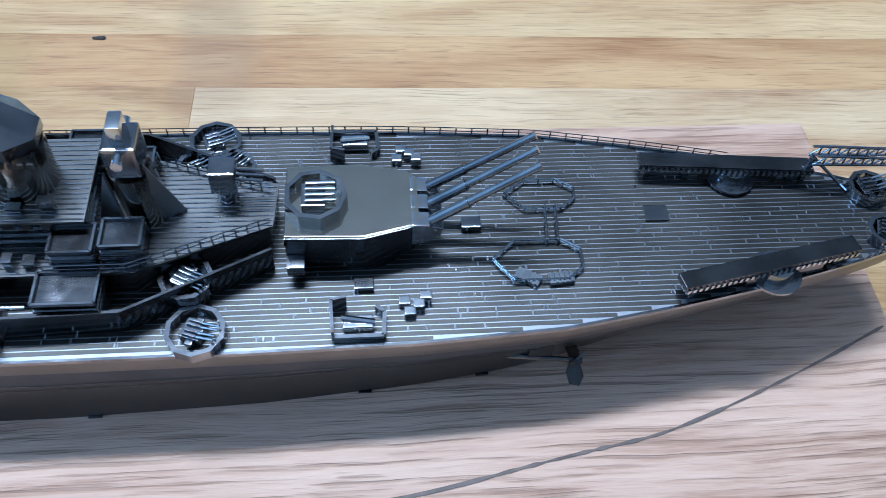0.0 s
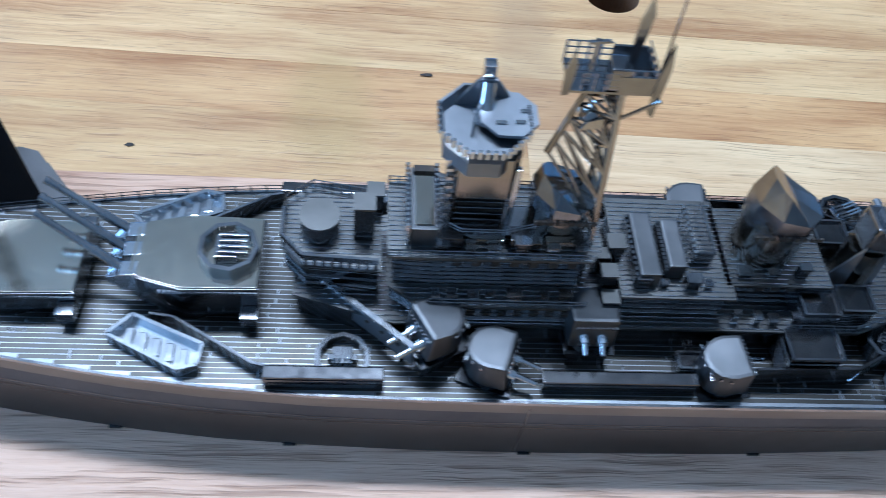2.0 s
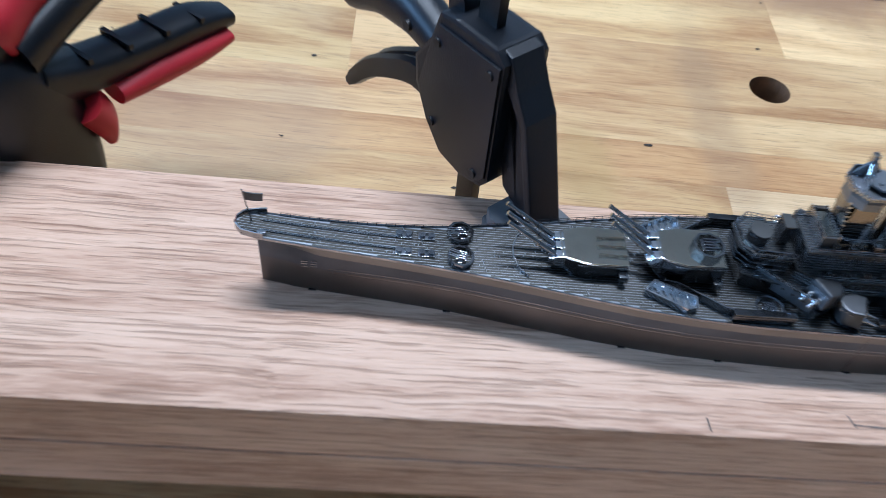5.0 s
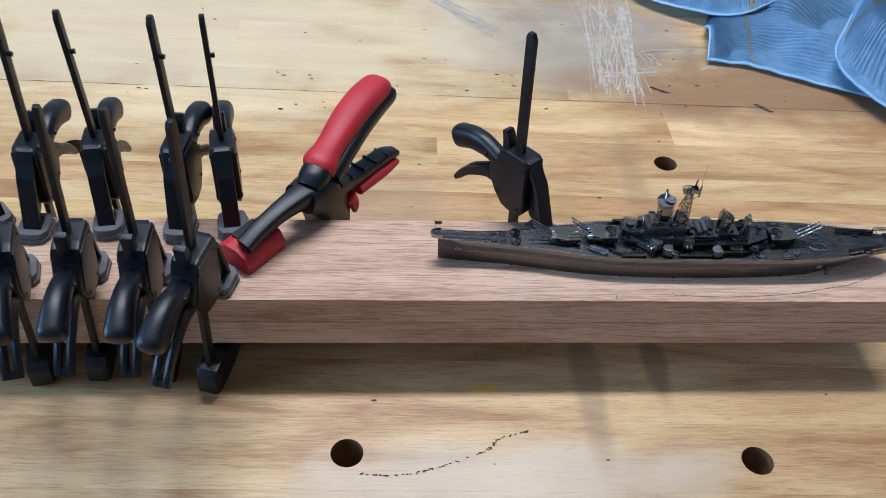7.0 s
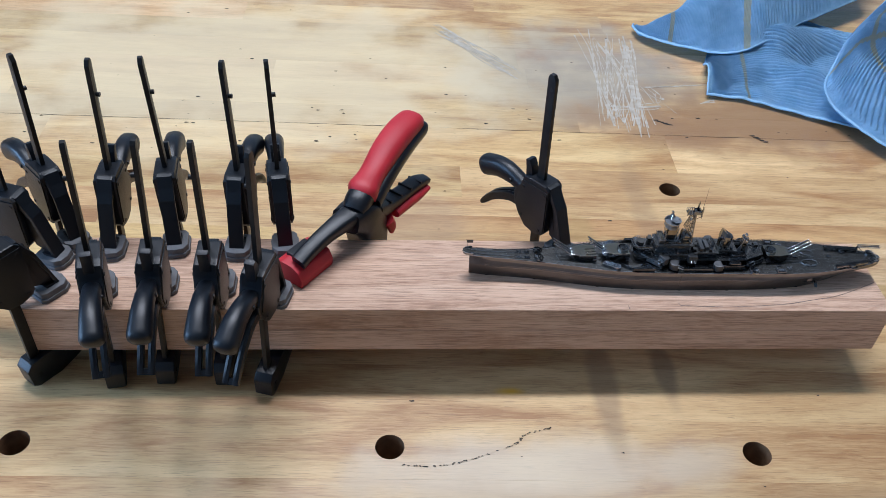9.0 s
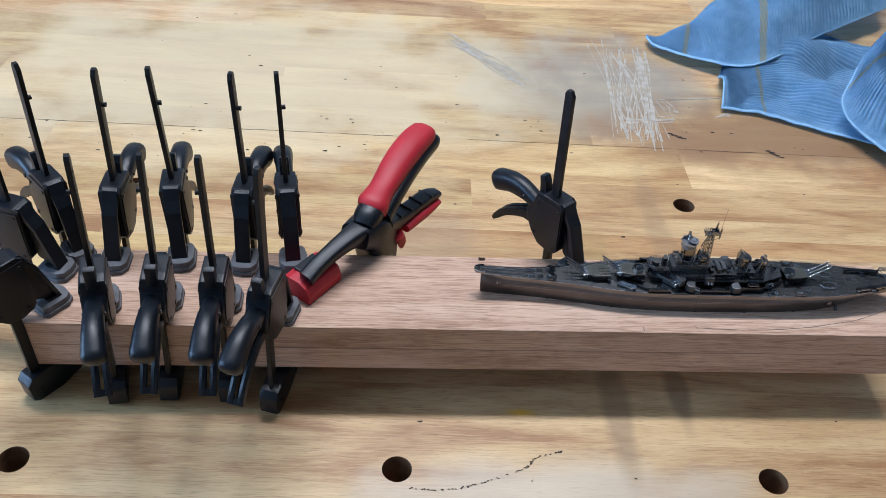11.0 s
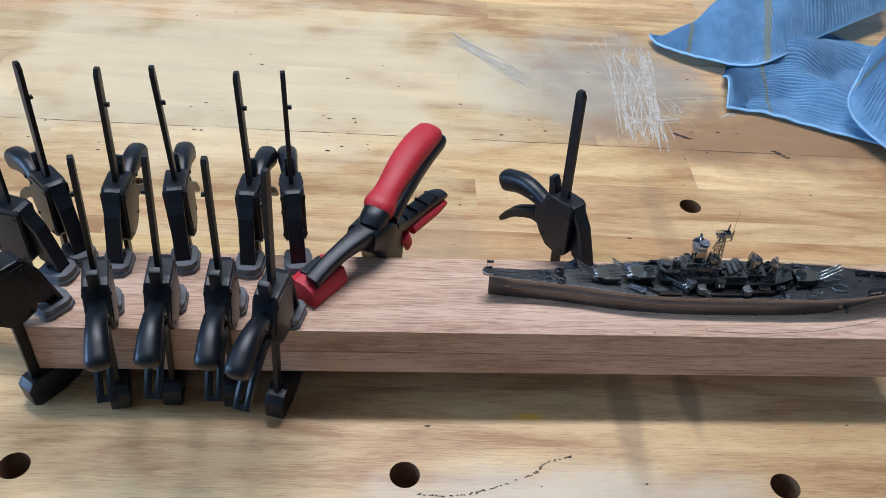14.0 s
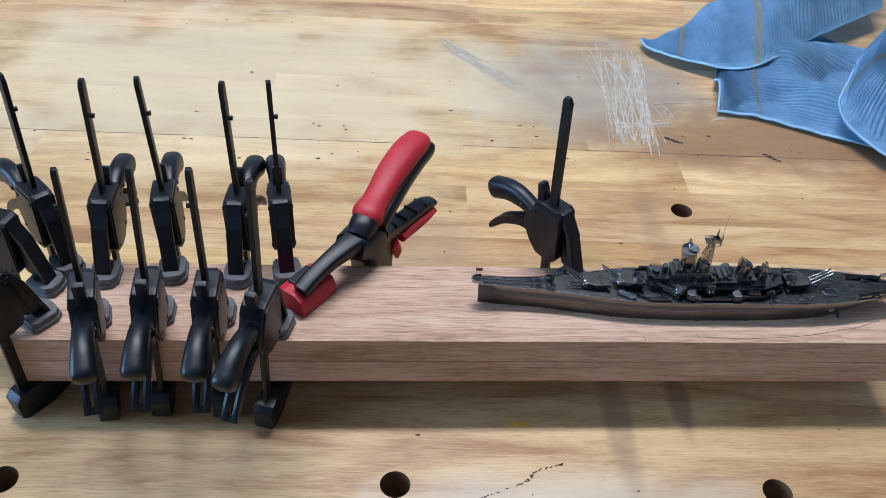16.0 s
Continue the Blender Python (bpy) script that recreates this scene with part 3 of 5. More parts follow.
part("lever_grip", run([(0.0070, 0.1010, 0.0640), (0.0150, 0.1140, 0.0625), (0.0250, 0.1280, 0.0610), (0.0330, 0.1380, 0.0605)], [0.0105, 0.0120, 0.0115, 0.008], [0.006, 0.008, 0.007, 0.004], 20), RED, lever, "red underside", smooth=True)
part("quick_release", run([(0.0020, 0.0930, 0.0650), (0.0045, 0.0960, 0.0580), (0.0050, 0.0980, 0.0500)], [0.012, 0.012, 0.008], [0.009, 0.008, 0.004], 10), RED, red, "red release tab", smooth=True)
bm = bmesh.new()
for i in range(4):
    p = Vector((0.0005, 0.0980, 0.0790)).lerp(Vector((0.0235, 0.1320, 0.0713)), i / 3)
    box(bm, -0.0060, 0.0060, -0.0007, 0.0007, -0.0012, 0.0006, 0, Matrix.Translation(p) @ Matrix.Rotation(radians(-34), 4, "Z"))
part("rib", bm, BLACK, lever)

# ---- the model warship ----
SHIP_Y = 0.0372
ship = thing("model_warship", "etched steel model battleship kit, bare metal, standing on the oak beam", "model ship", pose(0, SHIP_Y, TOP))
STATIONS = (48.5, 50, 54, 62, 72, 82, 92, 102, 112, 123, 134, 145, 156, 170, 185, 205, 230, 255, 275, 293, 307, 317, 326, 334, 340, 343.5)
HALF = (1.1, 2.9, 3.9, 4.1, 4.5, 5.1, 6.0, 7.2, 8.8, 10.8, 12.8, 14.6, 15.9, 16.9, 17.3, 17.6, 17.7, 17.6, 17.2, 16.0, 13.6, 11.6, 9.5, 7.4, 5.4, 3.0)
FOOT = (0.3, 0.5, 0.8, 2.4, 3.6, 4.6, 5.8, 7.2, 9.0, 10.9, 12.8, 14.4, 15.6, 16.5, 17.1, 17.3, 17.2, 16.3, 14.6, 12.0, 9.0, 6.6, 4.5, 3.0, 2.0, 1.2)


def spline(x, xs, ys):
    return float(np.interp(x, xs, ys))


def deck_z(x):
    return 16.0 + (4.2 * ((105 - x) / 58) ** 2 if x < 105 else 0.0)


def keel_z(x):
    return 0.1 if x < 286 else 0.1 + 11.5 * ((x - 286) / 57.5) ** 1.15


bm = bmesh.new()
rows = []
xs = [48.5 + (343.5 - 48.5) * i / 110 for i in range(111)]
for x in xs:
    h, f, dz, kz = spline(x, STATIONS, HALF), spline(x, STATIONS, FOOT), deck_z(x), keel_z(x)
    thin = min(1.0, max(0.3, 0.3 + 0.7 * (x - 54) / 14))
    mid_z = max(9.2, kz + 0.45 * (dz - kz))
    levels = [(h, dz), (h + 0.05, dz - 0.6), ((h - 0.05) * thin, dz - 3.0), ((h * 0.62 + f * 0.38) * thin, mid_z), (f, kz + 0.05)]
    rows.append([bm.verts.new((max(x, 53.0 + 0.04 * (dz - z)) if z < dz - 2 else (max(x, 49.2) if z < dz - 0.3 else x), s * (y if x > 54 or z > dz - 2 else min(y, 0.9)), z)) for s in (-1, 1) for y, z in (levels if s < 0 else levels[::-1])])
for a, b in zip(rows, rows[1:]):
    for i in range(9):
        bm.faces.new((a[i], b[i], b[i + 1], a[i + 1])).material_index = (1, 1, 2, 0, 0, 0, 2, 1, 1)[i]
bm.faces.new(rows[0])
bm.faces.new(rows[-1])
bm.faces.new([r[4] for r in rows] + [r[5] for r in rows[::-1]])
hull = mm_part("hull", bm, HULL, ship, "brownish bare steel hull with an etched grey band")
hull.data.materials.append(HULL_TOP)
hull.data.materials.append(HULL_BAND)
bm = bmesh.new()
d0 = []
for x in xs:
    h = spline(x, STATIONS, HALF) - 0.15
    d0.append([bm.verts.new((x, -h, deck_z(x) - 0.10)), bm.verts.new((x, h, deck_z(x) - 0.10))])
for a, b in zip(d0, d0[1:]):
    bm.faces.new((a[0], b[0], b[1], a[1]))
deck = mm_part("deck", bm, PALE, ship, "etched planked deck plate", False)
# proud strakes, a plate seam and the folded tabs along the hull's foot
def hull_y(x, z):
    h, f, dz, kz = spline(x, STATIONS, HALF), spline(x, STATIONS, FOOT), deck_z(x), keel_z(x)
    return spline(z, (kz, max(9.2, kz + 0.45 * (dz - kz)), dz - 3.0, dz), (f, h * 0.62 + f * 0.38, h - 0.05, h))


for level in (8.6, 9.9):
    bm = bmesh.new()
    for s in (-1, 1):
        last = None
        for x in xs[8:92]:
            row = [bm.verts.new((x, s * (hull_y(x, level + d) + 0.07), level + d)) for d in (-0.08, 0.08)]
            if last:
                bm.faces.new((last[0], row[0], row[1], last[1]))
            last = row
    mm_part("strake", bm, STEEL, hull, "", False)
bm = bmesh.new()
for s in (-1,):
    for z in np.arange(0.4, 14.2, 2.0):
        box(bm, 197.4, 197.55, s * hull_y(197.5, z + 1) - 0.1, s * hull_y(197.5, z + 1) + 0.1, z, z + 2)
mm_part("plate_seam", bm, DARK, hull, "", False)
for x in (66, 99, 142, 166, 199, 233, 268, 284):
    for s in (-1, 1):
        y = hull_y(x, 0.4)
        mm_part("fold_tab", box(bmesh.new(), x - 0.9, x + 0.9, s * y - 0.35, s * y + 0.35, 0.05, 0.45, 0.1), DARK, hull)
for k in range(2):
    for j in range(3):
        mm_part("hull_mark", box(bmesh.new(), 63.5 + 2.2 * k, 64.9 + 2.2 * k, -hull_y(64.5, 10.2 + j) - 0.06, -hull_y(64.5, 10.2 + j) + 0.1, 9.9 + j, 10.15 + j), STEEL, hull)
bm = bmesh.new()
for s in (-1, 1):
    last = None
    for x in xs[1:]:
        h = spline(x, STATIONS, HALF)
        row = [bm.verts.new((x, s * y, deck_z(x) + z)) for y, z in ((h + 0.1, -0.5), (h + 0.1, 0.12), (h - 0.25, 0.12), (h - 0.25, -0.3))]
        if last:
            for i in range(3):
                bm.faces.new((last[i], row[i], row[i + 1], last[i + 1]))
        last = row
mm_part("gunwale", bm, STEEL, hull)


def ring_points(cx, cy, rx, ry, n, a0=0.0, a1=360.0):
    return [(cx + rx * math.cos(radians(a0 + (a1 - a0) * i / n)), cy + ry * math.sin(radians(a0 + (a1 - a0) * i / n))) for i in range(n + (abs(a1 - a0) < 360))]


def open_ring(bm, cx, cy, rx, ry, z0, z1, wall=0.35, n=12, flare=0.0, a0=0.0, a1=360.0):
    """A thin faceted tub wall."""
    outer0, outer1 = ring_points(cx, cy, rx, ry, n, a0, a1), ring_points(cx, cy, rx + flare, ry + flare, n, a0, a1)
    inner0, inner1 = ring_points(cx, cy, rx - wall, ry - wall, n, a0, a1), ring_points(cx, cy, rx + flare - wall, ry + flare - wall, n, a0, a1)
    cols = [[bm.verts.new((*p, z)) for p, z in ((outer0[i], z0), (outer1[i], z1), (inner1[i], z1), (inner0[i], z0))] for i in range(len(outer0))]
    closed = a1 - a0 >= 360
    for i in range(len(cols) - (not closed)):
        a, b = cols[i], cols[(i + 1) % len(cols)]
        for j in range(4):
            bm.faces.new((a[j], b[j], b[(j + 1) % 4], a[(j + 1) % 4]))
    if not closed:
        bm.faces.new(cols[0])
        bm.faces.new(cols[-1])
    return bm


def plates(bm, pts, z0, z1, thick=0.3):
    """A thin upright plate along a line in plan."""
    for (xa, ya), (xb, yb) in zip(pts, pts[1:]):
        d = Vector((xb - xa, yb - ya))
        m = Matrix.Translation((xa, ya, 0)) @ Matrix.Rotation(math.atan2(d.y, d.x), 4, "Z")
        box(bm, 0, d.length, -thick / 2, thick / 2, z0, z1, 0, m)
    return bm


def rail(bm, pts, z, h, step=2.2, r=0.11, wires=2):
    for (xa, ya, za), (xb, yb, zb) in zip([(*p, z(p[0]) if callable(z) else z) for p in pts], [(*p, z(p[0]) if callable(z) else z) for p in pts[1:]]):
        n = max(1, round(math.hypot(xb - xa, yb - ya) / step))
        for i in range(n):
            f = i / n
            p = (xa + (xb - xa) * f, ya + (yb - ya) * f, za + (zb - za) * f)
            rod(bm, p, (p[0], p[1], p[2] + h), r, n=4)
        for k in range(1, wires + 1):
            rod(bm, (xa, ya, za + h * k / wires), (xb, yb, zb + h * k / wires), r * 0.8, n=4)
    return bm


def quad_gun(x, y, z, r=3.5, turn=0.0, name="gun_tub"):
    """An open tub with a small four-barrelled gun in it."""
    m = Matrix.Translation((x, y, z)) @ Matrix.Rotation(radians(turn), 4, "Z")
    bm = open_ring(bmesh.new(), 0, 0, r, r, 0, 1.5, 0.6, 10)
    bmesh.ops.transform(bm, matrix=m, verts=bm.verts)
    tub = mm_part(name, bm, STEEL, ship, "", False)
    bm = bmesh.new()
    box(bm, -1.5, 1.0, -1.3, 1.3, 0.2, 1.5, 0.12)
    for yy in (-1.0, -0.4, 0.4, 1.0):
        box(bm, -1.1, 0.6, yy - 0.17, yy + 0.17, 1.5, 1.95, 0.05)
    box(bm, -0.6, 0.3, -1.9, 1.9, 0.6, 1.1, 0.1)
    bmesh.ops.transform(bm, matrix=m, verts=bm.verts)
    mm_part("gun_cradle", bm, STEEL, tub, "", False)
    for yy in (-0.95, -0.4, 0.4, 0.95):
        bm = rod(bmesh.new(), (0.6, yy, 1.7), (2.8, yy, 2.1), 0.16, n=6)
        bmesh.ops.transform(bm, matrix=m, verts=bm.verts)
        mm_part("gun_barrel", bm, BRIGHT, tub)
    return tub


def main_turret(x0, x1, zb, zr, facing, tips, base_y, tip_dx, tip_z, roof_tub=None):
    """A three-gun turret; facing is +1 towards the stern, -1 towards the bow."""
    L = x1 - x0
    front, back = (x1, x0) if facing > 0 else (x0, x1)
    f = facing
    top = [(back, -5.8), (back + f * 9.5, -6.1), (front - f * 1.2, -4.6), (front, -3.6), (front, 3.4), (front - f * 1.2, 4.5), (back + f * 9.5, 5.8), (back, 5.6)]
    bm = bmesh.new()
    prism(bm, top, zb + 1.2, zr, "z", 0.18)
    t = mm_part("main_turret", bm, DARK, ship, "dark steel gun turret with a smooth roof", False)
    roof = [(x * 0.985 + 0.015 * (x0 + x1) / 2, y * 0.97) for x, y in top]
    mm_part("roof_plate", prism(bmesh.new(), roof, zr, zr + 0.25, "z", 0.06), ROOF, t, "polished roof plate", False)
    bm = bmesh.new()
    for i in range(20):
        box(bm, min(back, back + f * (0.4 + 0.62 * i)), min(back, back + f * (0.4 + 0.62 * i)) + 0.3, -6.2, -5.9, zr - 0.75, zr - 0.35)
    mm_part("rivet_strip", bm, BRIGHT, t, "", False)
    mm_part("barbette", rod(bmesh.new(), ((x0 + x1) / 2 + f * 1.5, -0.2, zb - 0.3), ((x0 + x1) / 2 + f * 1.5, -0.2, zb + 1.4), 6.0, 5.7, 28), DARK, t)
    for s in (-1, 1):
        mm_part("rangefinder_box", box(bmesh.new(), back + f * 1.2 - 1.1, back + f * 1.2 + 1.1, s * 6.9 - 1.0, s * 6.9 + 1.0, zb + 1.5, zb + 3.2, 0.15), STEEL, t)
    for i, y in enumerate(base_y):
        a = Vector((front - f * 0.4, y, zr - 1.6))
        b = Vector((front + f * tip_dx, tips[i], tip_z))
        bm = bmesh.new()
        prism(bm, [(-0.6 * f, -2.0), (1.9 * f, -1.5), (2.5 * f, 0.4), (1.5 * f, 1.7), (-0.6 * f, 1.9)], -1.12, 1.12, "y", 0.15, Matrix.Translation(a))
        prism(bm, [(1.2 * f, -1.2), (3.0 * f, -0.6), (3.3 * f, 0.7), (1.6 * f, 1.2)], -0.85, 0.85, "y", 0.1, Matrix.Translation(a))
        mm_part("gun_port", bm, BRIGHT, t, "", False)
        bm = bmesh.new()
        mid = a.lerp(b, 0.42)
        rod(bm, a, mid, 0.74, 0.68, 14)
        rod(bm, mid, b, 0.55, 0.5, 14)
        rod(bm, mid - (b - a).normalized() * 0.2, mid + (b - a).normalized() * 0.2, 0.78, n=14)
        rod(bm, b - (b - a).normalized() * 0.5, b + (b - a).normalized() * 0.1, 0.58, n=14)
        mm_part("gun_barrel", bm, STEEL, t, "polished steel gun barrel")
    if roof_tub is not None:
        bm = bmesh.new()
        open_ring(bm, roof_tub, -0.4, 3.9, 4.0, zr + 0.2, zr + 1.9, 0.6, 9)
        box(bm, roof_tub - 1.7, roof_tub + 1.2, -2.0, 1.6, zr + 0.2, zr + 1.6, 0.15)
        for yy in (-1.4, -0.5, 0.4, 1.3):
            box(bm, roof_tub - 1.2, roof_tub + 2.4, yy - 0.2, yy + 0.2, zr + 1.6, zr + 2.1, 0.06)
        mm_part("roof_gun_tub", bm, STEEL, t, "", False)
    return t


main_turret(259.0, 275.5, 16, 22.2, 1, (-1.6, 1.0, 3.3), (-3.4, -0.6, 2.2), 14.2, 29.6, 262.8)
main_turret(123.5, 139.5, 16, 20.8, -1, (-0.6, 2.4, 5.3), (-3.3, -0.5, 2.3), 13.4, 27.3)
main_turret(146.2, 162.3, 16, 22.8, -1, (1.9, 4.7, 7.4), (-3.1, 0.0, 3.1), 11.4, 27.0, 158.3)

# deckhouse tiers
def tier(name, outline, z0, z1, mat=DARK, lines=0, lip=0.5, label="", planks=True, port_shades=0):
    t = mm_part(name, prism(bmesh.new(), outline, z0, z1), mat, ship, label, False)
    cx, cy = sum(p[0] for p in outline) / len(outline), sum(p[1] for p in outline) / len(outline)
    grow = [(x + lip * (1 if x > cx else -1), y + lip * (1 if y > cy else -1)) for x, y in outline]
    mm_part("deck_edge", prism(bmesh.new(), grow, z1, z1 + 0.35), TIER, t, "", False)
    ymin, ymax = min(p[1] for p in grow), max(p[1] for p in grow)
    if planks:
        bm = bmesh.new()
        y = ymin + 0.3
        while y < ymax - 0.2:
            hits = []
            for (xa, ya), (xb, yb) in zip(grow, grow[1:] + grow[:1]):
                if (ya - y) * (yb - y) < 0:
                    hits.append(xa + (xb - xa) * (y - ya) / (yb - ya))
            if len(hits) >= 2:
                box(bm, min(hits) + 0.15, max(hits) - 0.15, y, y + 0.17, z1 + 0.3, z1 + 0.45)
            y += 0.76
        mm_part("plank_line", bm, BRIGHT, t, "", False)
    for k in range(lines):
        z = z0 + (z1 - z0) * (k + 0.5) / lines
        bm = bmesh.new()
        plates(bm, [(x * 1.0, y * 1.006) for x, y in outline + outline[:1]], z, z + 0.14, 0.3)
        mm_part("band", bm, BRIGHT, t, "", False)
    # solid dark blocks paint a row of shaded openings under the deck edge on the two long sides
    xa, xb = min(p[0] for p in outline), max(p[0] for p in outline)
    ya, yb = min(p[1] for p in outline), max(p[1] for p in outline)
    for i in range(port_shades):
        x = xa + (xb - xa) * (0.26 + 0.68 * (i + 0.5) / port_shades)
        for y in (ya, yb):
            mm_part("port", box(bmesh.new(), x - 0.55, x + 0.55, y - 0.12, y + 0.12, z1 - 1.9, z1 - 0.9), CHAR_AND_GAP, t, "", False)
    return t


tier("lower_deckhouse", [(167, -4.5), (180, -8.5), (241, -8.5), (257, -2.2), (257.5, 3.5), (241, 8.5), (180, 8.5), (167, 4.5)], 16, 20.5)
tier("forward_platform", [(165.4, -0.6), (168.2, -3.6), (177.2, -4.2), (177.2, 6.6), (168.6, 8.4), (165.4, 5.6)], 20.8, 25.6, DARK, 3, 0.5)
tier("bridge_deckhouse", [(179.0, -5.2), (183.5, -8.2), (203.5, -8.2), (206, -6.0), (206, 6.6), (183.5, 8.2), (179.0, 5.2)], 20.8, 24.2, DARK, 4, 0.5, port_shades=9)
tier("upper_bridge", [(179.2, -5.0), (184, -5.2), (202.5, -5.0), (204.0, -3.0), (204.0, 5.2), (184, 5.6), (179.2, 5.0)], 24.5, 30.6, DARK, 7, 0.9, port_shades=7)
tier("boat_deck_block", [(209, -6.6), (222.3, -6.6), (222.3, 8.0), (209, 8.0)], 16, 25.6, DARK, 8, 0.9)
tier("funnel_platform", [(223.2, -4.4), (236, -4.4), (236, 7.0), (223.2, 7.0)], 20.8, 25.6, DARK, 4, 0.8, port_shades=4)
# lockers, winches and vents set along the edges of the deckhouses
rng = random.Random(8)
for n_, (xa, xb, ya, z) in enumerate(((184, 202, -7.4, 24.6), (224, 240, -7.4, 20.85), (182, 240, 7.4, 20.85), (184, 203, -4.6, 31.0), (196, 202, -3.6, 31.0), (210, 221, -5.6, 25.95), (224, 235, -3.4, 25.95))):
    x = xa
    while x < xb:
        w, d, h = rng.uniform(0.8, 1.9), rng.uniform(0.7, 1.4), rng.uniform(0.7, 2.2)
        b_ = mm_part("locker", box(bmesh.new(), x, x + w, ya - d / 2, ya + d / 2, z, z + h, 0.1), rng.choice((STEEL, DARK, DARK, BRIGHT)), ship, "", False)
        mm_part("lid", box(bmesh.new(), x - 0.1, x + w + 0.1, ya - d / 2 - 0.1, ya + d / 2 + 0.1, z + h, z + h + 0.18), STEEL, b_, "", False)
        x += w + rng.uniform(0.7, 2.6)
for s in (-1, 1):
    # slanting screens fore and aft, and low lockers along the side
    bm = bmesh.new()
    plates(bm, [(169.4, s * 2.4), (182.0, s * 13.0)], 17.8, 22.2, 0.35)
    w = mm_part("screen", bm, PALE, ship, "slanting bulwark plate", False)
    bm = bmesh.new()
    plates(bm, [(169.6, s * 2.8), (181.9, s * 13.2)], 21.9, 22.4, 0.7)
    mm_part("coping", bm, BRIGHT, w, "", False)
    for f in (0.14, 0.3, 0.55, 0.7, 0.86):
        x, y = 169.4 + 12.6 * f, s * (2.4 + 10.6 * f)
        bm = rod(bmesh.new(), (x - 0.2, y + s * 0.25, 20.2), (x + 0.2, y - s * 0.25, 20.2), 0.32, n=8)
        mm_part("hole", bm, CHAR_AND_GAP, w, "", False)
    bm = bmesh.new()
    for f in (0.1, 0.5, 0.9):
        x, y = 169.4 + 12.6 * f, s * (2.0 + 10.6 * f)
        box(bm, x - 0.3, x + 0.3, y - 0.3, y + 0.3, 16.0, 18.0)
    plates(bm, [(168.2, s * 2.0), (181.0, s * 10.5)], 16.0, 18.0, 0.4)
    mm_part("screen_foot", bm, DARK, w, "", False)
    bm = bmesh.new()
    plates(bm, [(226.5, s * 14.2), (240.5, s * 13.8), (257.3, s * 5.6)], 16, 20.2, 0.35)
    w = mm_part("screen", bm, DARK, ship, "slanting bulwark plate", False)
    bm = bmesh.new()
    for i in range(18):
        f = (i + 0.5) / 18
        x, y = 240.5 + 16.8 * f, s * (13.8 - 8.2 * f)
        box(bm, -0.28, 0.28, -0.1, 0.1, -1.2, 1.2, 0, Matrix.Translation((x, y + s * 0.18, 18.2)) @ Matrix.Rotation(radians(-26 * s), 4, "Z") @ Matrix.Rotation(radians(25), 4, "Y"))
    tagged(mm_part("slot", bm, STEEL, w, "", False), kind="stuff")
    bm = rail(bmesh.new(), [(231.5, s * 8.7), (241, s * 8.7), (257.2, s * 2.6)], 20.8, 1.5, 1.5)
    mm_part("deck_rail", bm, STEEL, ship, "", False)
    bm = rail(bmesh.new(), [(183.5, s * 8.4), (203.5, s * 8.4)], 24.5, 1.3, 1.6)
    mm_part("deck_rail", bm, STEEL, ship, "", False)
    bm = rail(bmesh.new(), [(178.4, s * 5.8), (203.0, s * 5.8)], 30.9, 1.3, 1.3)
    mm_part("deck_rail", bm, STEEL, ship, "", False)
    for xa, xb in ((163.5, 178.5), (198.6, 219)):
        bm = bmesh.new()
        box(bm, xa, xb, s * 15.0 - 0.9, s * 15.0 + 0.9, 16, 18.7, 0.2)
        box(bm, xa + 0.5, xb - 0.5, s * 15.0 - 1.0, s * 15.0 + 1.0, 17.1, 17.35)
        box(bm, xa + 0.3, xb - 0.3, s * 15.0 - 1.0, s * 15.0 + 1.0, 18.0, 18.2)
        mm_part("side_locker", bm, DARK, ship, "", False)
    # paravane tray and its bulwark beside the second turret
    bm = bmesh.new()
    plates(bm, [(143.6, s * 9.6), (146.3, s * 6.6), (155.6, s * 10.8), (155.2, s * 13.8), (152.8, s * 14.4), (143.6, s * 9.6)], 16, 17.9, 0.45)
    tray = mm_part("tray", bm, BRIGHT, ship, "bright bare steel tray", False)
    bm = bmesh.new()
    for i in range(5):
        box(bm, 145.6 + 1.8 * i, 146.6 + 1.8 * i, s * (9.4 + 0.75 * i) - 1.3, s * (9.4 + 0.75 * i) + 1.3, 16.1, 17.0, 0.15)
    mm_part("tray_bar", bm, BRIGHT, tray, "", False)
    bm = prism(bmesh.new(), [(143.9, s * 9.6), (146.4, s * 6.9), (155.3, s * 10.9), (155.0, s * 13.6), (152.8, s * 14.1)], 16.05, 16.3)
    mm_part("tray_floor", bm, BRIGHT, tray, "", False)
    bm = bmesh.new()
    plates(bm, [(148.5, s * 6.8), (151.5, s * 7.2), (162.0, s * 13.6), (166, s * 14.6)], 16, 18.4, 0.35)
    mm_part("bulwark", bm, STEEL, ship, "", False)
    # twin gun houses
    for gx, gy, gz, turn in ((184.6, 10.4, 19.4, -62), (192.4, 12.8, 16.4, 70), (204.8, 8.8, 19.4, 0), (223.0, 13.2, 16.0, 96)):
        m = Matrix.Translation((gx, s * gy, gz)) @ Matrix.Rotation(radians(-s * turn) + (0 if s > 0 else math.pi), 4, "Z")
        bm = bmesh.new()
        plan = [(-3.0, 2.6), (3.0, 2.6)] + ring_points(0, -0.4, 3.2, 3.3, 10, 360, 180)
        prism(bm, plan, 0.6, 5.6, "z", 0.5)
        for v in bm.verts:
            if v.co.z > 3 and v.co.y > 0.5:
                v.co.y -= 0.6
            if v.co.z > 3:
                v.co.z += 0.10 * v.co.y
        bmesh.ops.transform(bm, matrix=m, verts=bm.verts)
        g = mm_part("gun_house", bm, HOUSE, ship, "rounded twin gun house", False)
